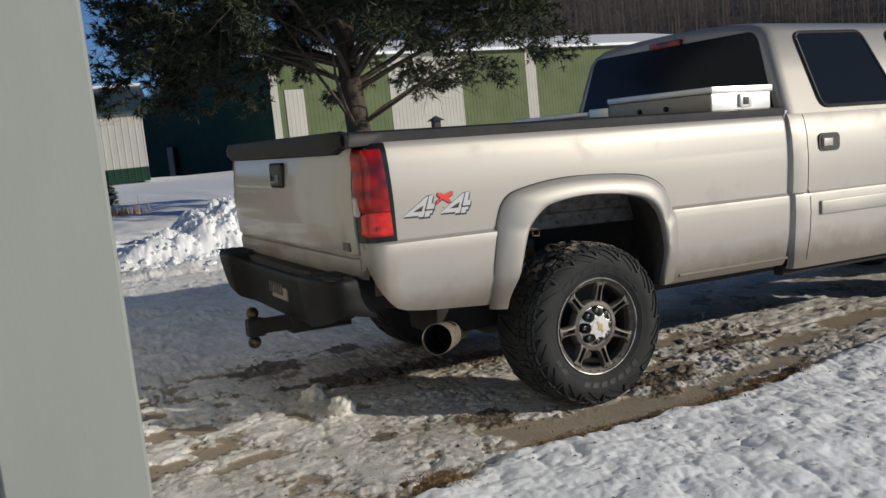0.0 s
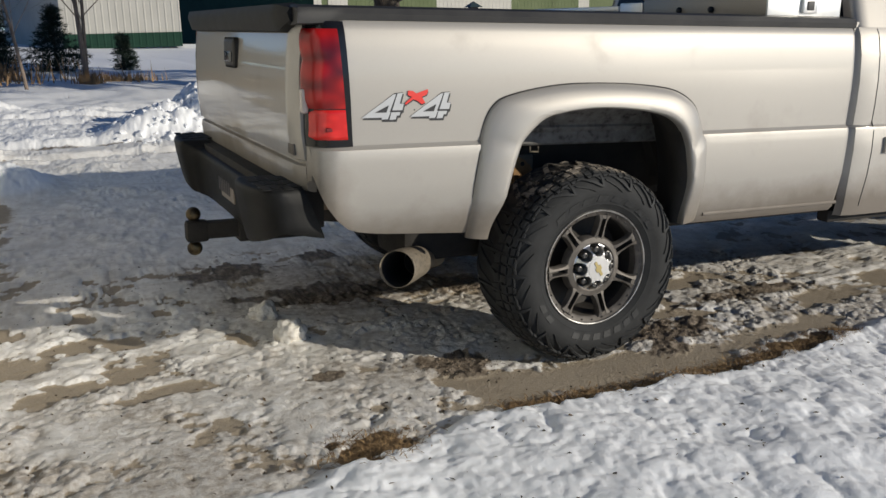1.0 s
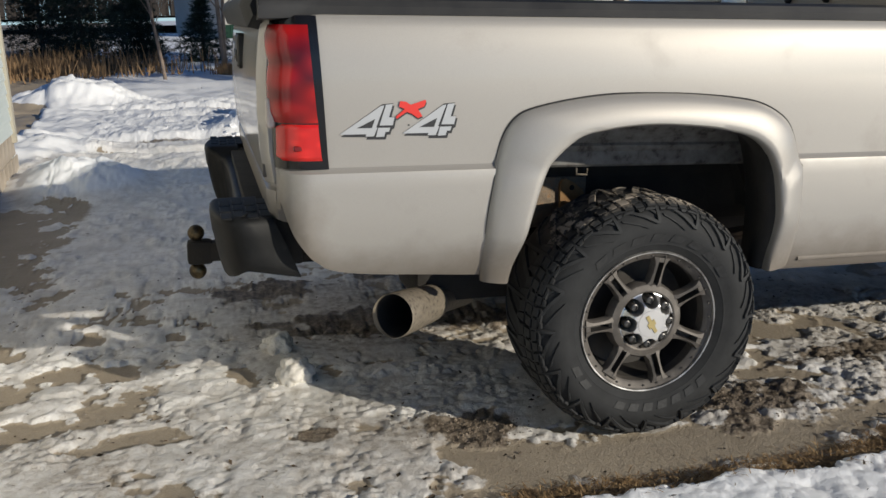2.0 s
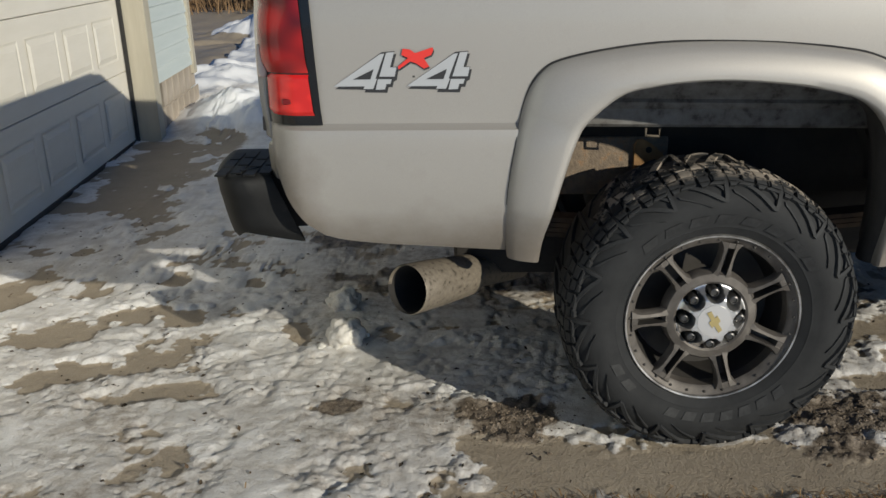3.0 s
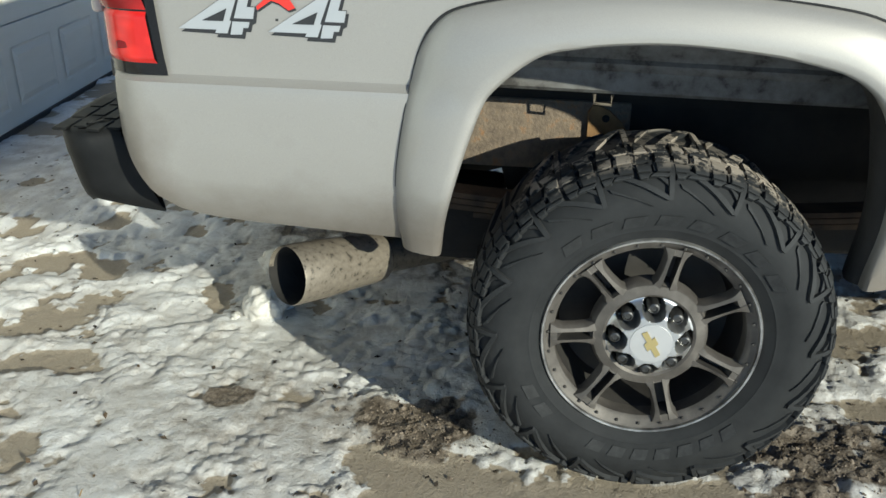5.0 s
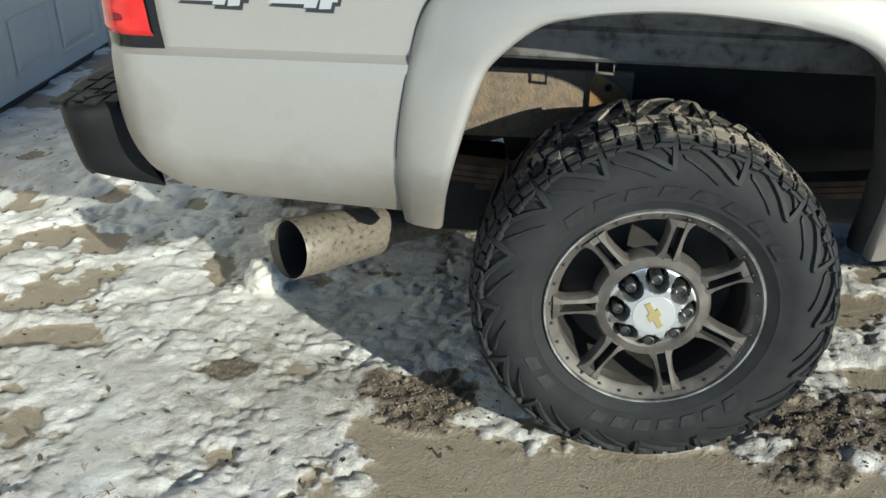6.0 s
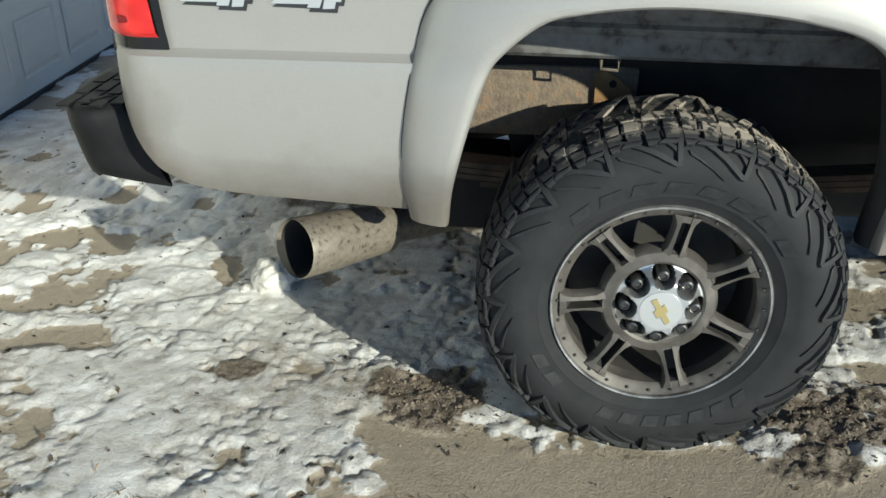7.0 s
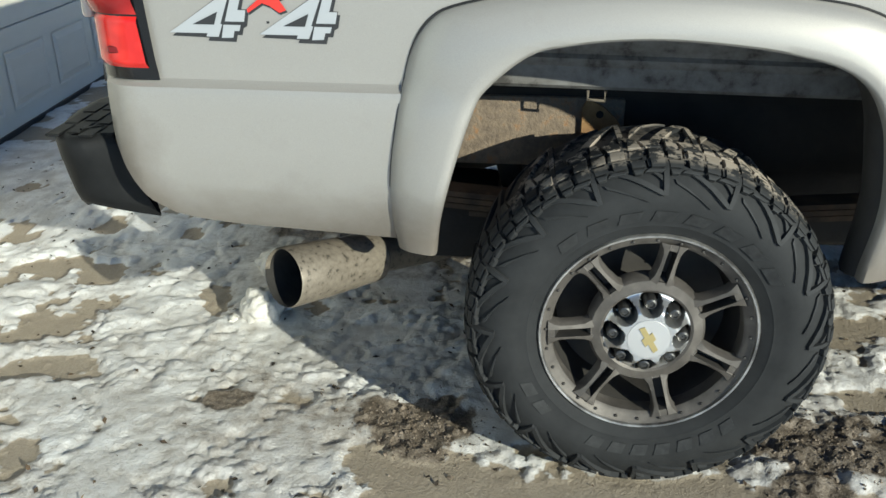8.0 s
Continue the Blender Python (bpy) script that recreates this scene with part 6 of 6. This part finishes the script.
GZ = -2.4
barn = thing("steel_barn", "white ribbed-steel barn with green wainscot and teal roof", "barn", at=(0, 0, rise_at(46)))
p0, p1 = far(2.2, 45), far(8.7, 45)
back = (p1[1] - p0[1], -(p1[0] - p0[0]))
uv = Vector((-(p1[1] - p0[1]), p1[0] - p0[0])).normalized()
q0, q1 = (p0[0] + uv.x * 9 - 3.3, p0[1] + uv.y * 9), (p1[0] + uv.x * 9, p1[1] + uv.y * 9)
part("front_wall", rib_wall(bmesh.new(), p0, p1, 0.05, 2.68), SHED_WHITE, barn, "white ribbed steel wall", smooth=False)
part("wainscot", rib_wall(bmesh.new(), (p0[0], p0[1] - 0.03), (p1[0], p1[1] - 0.03), -0.6, 0.05), SHED_DARKENED, barn, "dark green lower wall", smooth=False)
part("end_wall", rib_wall(bmesh.new(), q0, p0, -0.6, 2.68), SHED_WHITE, barn, smooth=False)
part("end_wall", rib_wall(bmesh.new(), p1, q1, -0.6, 2.68), SHED_WHITE, barn, smooth=False)
mid0, mid1 = ((p0[0] + q0[0]) / 2, (p0[1] + q0[1]) / 2), ((p1[0] + q1[0]) / 2, (p1[1] + q1[1]) / 2)
part("roof", slab_roof(bmesh.new(), [(p0[0] - 0.4, p0[1] - 0.3, 2.66), (p1[0] + 0.4, p1[1] - 0.3, 2.66), (mid1[0] + 0.4, mid1[1], 4.15), (mid0[0] - 0.4, mid0[1], 4.15)]), SHED_TEAL, barn, "teal steel roof", smooth=False)
part("roof", slab_roof(bmesh.new(), [(q0[0] - 0.4, q0[1] + 0.3, 2.66), (q1[0] + 0.4, q1[1] + 0.3, 2.66), (mid1[0] + 0.4, mid1[1], 4.15), (mid0[0] - 0.4, mid0[1], 4.15)]), SHED_TEAL, barn, smooth=False)
rs = tube(bmesh.new(), [(mid0[0] - 0.4, mid0[1], 4.17), (mid1[0] + 0.4, mid1[1], 4.17)], 0.10, 6)
part("ridge_snow", rs, SNOW, barn, "strip of snow left on the ridge")
for a_, c_, e_ in ((p0, q0, mid0), (p1, q1, mid1)):
    gm = bmesh.new()
    gm.faces.new([gm.verts.new(p) for p in ((*a_, 2.66), (*c_, 2.66), (*e_, 4.08))])
    part("gable", gm, SHED_WHITE, barn, smooth=False)

shop = thing("steel_workshop", "long green and white steel workshop with snow on its roof", "workshop", at=(0, 0, rise_at(58)))
c0, ce = far(16.4, 56), far(8.2, 80)
d = Vector((c0[0] - ce[0], c0[1] - ce[1])).normalized()
fr = Vector((-d.y, d.x))  # along the long front


def along(s, back_=0.0):
    return (c0[0] + fr.x * s - d.x * back_, c0[1] + fr.y * s - d.y * back_)


part("end_wall", rib_wall(bmesh.new(), ce, c0, GZ, 3.2), SHED_DARKENED, shop, "ribbed end wall in shade-darkened green", smooth=False)
sections = [(0, 0.5, SHED_WHITE), (0.5, 8.6, SHED_GREEN), (8.6, 14.6, SHED_WHITE), (14.6, 20.6, SHED_GREEN), (20.6, 21.6, SHED_WHITE), (21.6, 48, SHED_GREEN)]
for s0, s1, mt in sections:
    part("front_wall", rib_wall(bmesh.new(), along(s0), along(s1), GZ, 5.4), mt, shop, smooth=False)
part("white_door", rib_wall(bmesh.new(), along(0.9, -0.06), along(2.2, -0.06), GZ, 3.4), SHED_WHITE, shop, smooth=False)
rr0, rr1, rm0, rm1 = along(-0.5, -0.6), along(48, -0.6), along(-0.5, 12), along(48, 12)
part("roof", slab_roof(bmesh.new(), [(*rr0, 5.45), (*rr1, 5.45), (*rm1, 7.6), (*rm0, 7.6)], 0.2), SNOW, shop, "snow-covered roof", smooth=False)
bb0, bb1 = along(-0.5, 24.6), along(48, 24.6)
part("roof", slab_roof(bmesh.new(), [(*bb0, 3.15), (*bb1, 3.15), (*rm1, 7.6), (*rm0, 7.6)], 0.2), SNOW, shop, "snow-covered roof", smooth=False)
gm = bmesh.new()
gm.faces.new([gm.verts.new(p) for p in ((*along(0), 3.2), (*along(0), 5.35), (*along(0, 12), 7.4), (*along(0, 24), 3.2))])
part("gable", gm, SHED_DARKENED, shop, smooth=False)
dd = far(10.4, 71.5)
part("side_door", boxed((dd[0] - 0.35, dd[1] - 0.5, GZ), (dd[0] - 0.25, dd[1] + 1.5, 0.8)), SHED_TEAL, shop, smooth=False)


def limb(bm, p, d, length, r, depth, rng, leaves=None, droop=0.0):
    """A tapering bough that forks; ends are gathered for needles."""
    pts, radii, q, dd = [p.copy()], [r], p.copy(), d.copy()
    n = 4
    for k in range(n):
        dd = (dd + Vector((rng.gauss(0, 0.12), rng.gauss(0, 0.12), rng.gauss(0, 0.10) - droop))).normalized()
        q = q + dd * (length / n)
        pts.append(q.copy())
        radii.append(r * (1 - 0.75 * (k + 1) / n))
        if leaves is not None and k >= 1:
            leaves.append((q.copy(), dd.copy()))
        if depth and k >= 1:
            for _ in range(2 if rng.random() < 0.75 else 1):
                s = Vector((rng.gauss(0, 1), rng.gauss(0, 1), rng.gauss(0, 0.55))).normalized()
                limb(bm, q, (dd * 0.75 + s * 0.65).normalized(), length * rng.uniform(0.38, 0.58), radii[-1] * 0.6, depth - 1, rng, leaves, droop)
    tube(bm, pts, radii, 5, False)


def needles(bm, ends, size, per, rng, flat=0.6):
    for p, d in ends:
        for _ in range(per):
            o = Vector((rng.gauss(0, 1), rng.gauss(0, 1), rng.gauss(0, flat))).normalized()
            c = p + o * size * rng.uniform(0.2, 0.9)
            for _k in range(5):
                a = (o + d * 0.8 + Vector((rng.gauss(0, 0.6), rng.gauss(0, 0.6), rng.gauss(0, 0.5)))).normalized() * size * rng.uniform(0.6, 1.1)
                s = a.cross(Vector((rng.gauss(0, 1), rng.gauss(0, 1), rng.gauss(0, 1)))).normalized() * size * 0.05
                bm.faces.new([bm.verts.new(c - s), bm.verts.new(c + s), bm.verts.new(c + a)])


def pine():
    rng = random.Random(12)
    t = thing("pine_tree", "large dark green white pine with sweeping lower boughs", "tree", at=(*far(21.2, 15.5), rise_at(15.5)))
    bm = bmesh.new()
    tube(bm, [(0, 0, -0.2), (0.05, 0, 1.2), (-0.03, 0.05, 2.8), (0.05, 0, 4.6), (0, 0.03, 6.4), (0.02, 0, 8.6)], [0.27, 0.21, 0.17, 0.13, 0.09, 0.02], 12)
    ends = []
    z = 2.05
    while z < 7.6:
        for k in range(8):
            a = rng.uniform(0, 2 * math.pi)
            ln = 3.5 * (1 - (z - 1.6) / 8.0) * rng.uniform(0.75, 1.1)
            limb(bm, Vector((0, 0, z + rng.uniform(-0.15, 0.15))), Vector((math.cos(a), math.sin(a), 0.5 + 0.1 * rng.random())).normalized(), ln, 0.055 * (1.2 - z / 10), 2, rng, ends, 0.05)
        z += 0.46
    for a in (3.5, 0.1, -0.6, -2.2):
        limb(bm, Vector((0, 0, 1.35)), Vector((math.cos(a), math.sin(a), 0.75)).normalized(), 2.6, 0.038, 2, rng, None, 0.0)
    part("trunk", bm, BARK, t, "grey-brown trunk with bare lower boughs")
    # the lowest outer sprays have been browsed away
    ends = [e for e in ends if e[0].z > 1.75 + 0.12 * max(0.0, math.hypot(e[0].x, e[0].y) - 2.0) and math.hypot(e[0].x, e[0].y) < 4.1]
    rng.shuffle(ends)
    verts, faces = [], []
    for p, d in ends[:7500]:
        for _ in range(15):
            o = Vector((rng.gauss(0, 1), rng.gauss(0, 1), rng.gauss(0, 0.6))).normalized()
            c = p + o * rng.uniform(0.02, 0.26)
            for _k in range(8):
                a = (o * 0.5 + d * 0.7 + Vector((rng.gauss(0, 0.7), rng.gauss(0, 0.7), rng.gauss(0.15, 0.6)))).normalized() * rng.uniform(0.09, 0.17)
                s = a.cross(Vector((rng.gauss(0, 1), rng.gauss(0, 1), rng.gauss(0, 1)))).normalized() * 0.012
                n = len(verts)
                verts.extend((tuple(c - s), tuple(c + s), tuple(c + a)))
                faces.append((n, n + 1, n + 2))
    me = bpy.data.meshes.new("crown")
    me.from_pydata(verts, [], faces)
    me.materials.append(NEEDLES)
    crown = new("crown", me)
    crown.parent = t
    tagged(crown, "tufts of long green needles", kind="stuff")


pine()


def bare_tree(az, dist, height, lean, seed, r, stems=1):
    rng = random.Random(seed)
    t = thing("bare_tree", "leafless grey-brown young tree standing in snow", "tree", at=(*far(az, dist), rise_at(dist) - 0.15), group="bare young trees")
    bm = bmesh.new()
    for k in range(stems):
        tilt = lean + (0.10 * (k - (stems - 1) / 2) if stems > 1 else 0.0)
        hk = height * (1 - 0.12 * k)
        at = lambda u: Vector((tilt * hk * (u * 0.6 + u * u * 0.4), 0.03 * k + 0.05 * math.sin(5 * u + k), hk * u))
        tube(bm, [at(u) for u in np.linspace(0, 1, 9)], [r * (1 - 0.9 * u) * (1 if k == 0 else 0.75) + 0.003 for u in np.linspace(0, 1, 9)], 8)
        for q in range(int(5 * height)):
            u = 0.22 + 0.74 * (q + rng.random()) / (5 * height)
            a = rng.uniform(0, 6.3)
            limb(bm, at(u), Vector((math.cos(a), math.sin(a), rng.uniform(0.8, 1.6))).normalized(), hk * 0.42 * (1.1 - u) * rng.uniform(0.7, 1.1), r * 0.30 * (1.1 - u), 2, rng)
    part("trunk", bm, TWIG, t)


bare_tree(4.0, 17.5, 5.6, 0.0, 3, 0.045, 2)
bare_tree(1.0, 16.2, 3.4, -0.16, 5, 0.03)
bare_tree(-2.4, 24.0, 4.2, 0.05, 6, 0.03)
bare_tree(-4.9, 25.0, 4.6, -0.03, 14, 0.03)


def spruce(az, dist, height, wide, seed):
    rng = random.Random(seed)
    t = thing("spruce_tree", "small dark spruce standing in snow", "tree", at=(*far(az, dist), rise_at(dist) - 0.25), group="small spruces")
    bm = bmesh.new()
    tube(bm, [(0, 0, 0), (0, 0, height)], [0.05, 0.008], 6)
    part("trunk", bm, BARK, t)
    nb = bmesh.new()
    ends = []
    z = 0.12
    while z < height:
        w = (wide * (1 - z / height) + 0.03) * rng.uniform(0.72, 1.15)
        for k in range(int(9 + 15 * w)):
            a = rng.uniform(0, 6.3)
            for s in np.linspace(0.25, 1, 4):
                ends.append((Vector((w * s * math.cos(a), w * s * math.sin(a), z - 0.12 * s * w + rng.gauss(0, 0.03))), Vector((math.cos(a), math.sin(a), 0.1))))
        z += 0.15
    needles(nb, ends, 0.12, 5, rng, 0.4)
    tagged(part("crown", nb, SPRUCE, t, smooth=False), kind="stuff")


spruce(2.3, 21.5, 1.55, 0.85, 1)
spruce(-0.75, 20, 1.95, 0.66, 2)
spruce(-3.7, 18.5, 2.45, 1.05, 3)
spruce(5.8, 23, 0.9, 0.34, 4)
spruce(-6.0, 20, 2.7, 1.0, 5)
spruce(-2.0, 22.5, 2.0, 0.8, 6)


def brush(az, dist, wide, height, seed, n):
    rng = random.Random(seed)
    bm = bmesh.new()
    for _ in range(n):
        x, y = rng.gauss(0, wide), rng.gauss(0, wide * 0.5)
        a = Vector((rng.gauss(0, 0.25), rng.gauss(0, 0.25), 1)).normalized() * height * rng.uniform(0.4, 1)
        bm.faces.new([bm.verts.new((x - 0.012, y, -0.05)), bm.verts.new((x + 0.012, y, -0.05)), bm.verts.new((x + a.x, y + a.y, a.z))])
    ob = part("dry_brush", bm, BROWN_BRUSH, None, smooth=False)
    ob.location = (*far(az, dist), rise_at(dist))
    tagged(ob, "tan dead grass standing through snow", "dry grass", kind="stuff")


brush(5.3, 18.2, 0.36, 0.22, 7, 300)
brush(4.1, 17.4, 0.10, 0.34, 8, 160)
brush(-7.5, 17.6, 1.1, 0.55, 15, 900)
brush(-4.6, 18.2, 0.9, 0.45, 16, 600)


def bird_feeder(az, dist):
    t = thing("bird_feeder", "small dark house-shaped bird feeder on a post", "bird feeder", at=(*far(az, dist), rise_at(dist) - 0.4))
    part("post", tube(bmesh.new(), [(0, 0, 0), (0, 0, 1.62)], 0.03, 8), BARK, t)
    part("box", boxed((-0.08, -0.08, 1.62), (0.08, 0.08, 1.80), 0.006), BARK, t)
    rb = bmesh.new()
    base = [rb.verts.new(p) for p in ((-0.15, -0.15, 1.80), (0.15, -0.15, 1.80), (0.15, 0.15, 1.80), (-0.15, 0.15, 1.80))]
    top = rb.verts.new((0, 0, 1.92))
    rb.faces.new(base[::-1])
    for k in range(4):
        rb.faces.new((base[k], base[(k + 1) % 4], top))
    part("roof", rb, SHED_TEAL, t, smooth=False)


bird_feeder(26.3, 20)


def woods():
    """Leafless woods on the rise behind, many thin stems and twigs."""
    rng = random.Random(9)
    verts, faces = [], []

    def stem(x, y, z, h, w):
        i = len(verts)
        lean = rng.gauss(0, 0.04) * h
        verts.extend([(x - w, y, z), (x + w, y, z), (x + lean, y, z + h)])
        faces.append((i, i + 1, i + 2))
        for _ in range(14):
            u = rng.uniform(0.2, 0.95)
            s = rng.choice((-1, 1)) * rng.uniform(0.15, 0.4) * h * (1.1 - u)
            i = len(verts)
            bx, bz = x + lean * u, z + h * u
            verts.extend([(bx, y, bz - w * 0.35), (bx, y, bz + w * 0.35), (bx + s, y + rng.gauss(0, 0.5), bz + abs(s) * rng.uniform(0.6, 1.5))])
            faces.append((i, i + 1, i + 2))
    for _ in range(5200):
        az = rng.uniform(-40, 75)
        dist = rng.uniform(110, 190)
        rise = 22 * max(0.0, min(1, (az - 15) / 20))
        x, y = far(az, dist)
        stem(x, y, 1.7 + rise * (dist - 100) / 80, rng.uniform(6, 10) * (0.62 if az < 12 else 1.15), rng.uniform(0.05, 0.12))
    me = bpy.data.meshes.new("woods")
    me.from_pydata(verts, [], faces)
    me.materials.append(WOODS)
    tagged(new("far_woods", me), "leafless brown woods on the rise beyond", "woods", kind="stuff")
    bm = bmesh.new()
    rows = []
    for az in np.linspace(-42, 80, 60):
        rise = 22 * max(0.0, min(1, (az - 15) / 20))
        rows.append([(*far(az, dist), 1.6 + rise * u) for dist, u in ((95, -0.1), (130, 0.5), (175, 1.0), (210, 1.5), (240, 1.0))])
    grid(bm, rows, flip=True)
    tagged(part("hill", bm, WOODS, None), "brown wooded rise", "hill", kind="structure")


woods()


# ---- true size and the drive's fall ----
# the plan above is drawn with a wheel rim of 0.214 m, where the real one has 0.234 m, and level,
# where the drive falls away from the garage by two degrees; buildings and plants stay upright
SIZE, FALL = Matrix.Scale(1.09, 4), Matrix.Rotation(radians(2.0), 4, "Y")
UPRIGHT = ("garage", "steel_barn", "steel_workshop", "pine_tree", "bare_tree", "spruce_tree", "bird_feeder", "dry_brush", "far_woods", "hill")
for ob in list(scene.collection.objects):
    if ob.parent is None and ob.type in ("MESH", "EMPTY"):
        at = SIZE @ ob.matrix_basis
        if ob.name.split(".")[0] in UPRIGHT:
            ob.matrix_basis = Matrix.Translation(FALL @ at.translation - at.translation) @ at
        else:
            ob.matrix_basis = FALL @ at
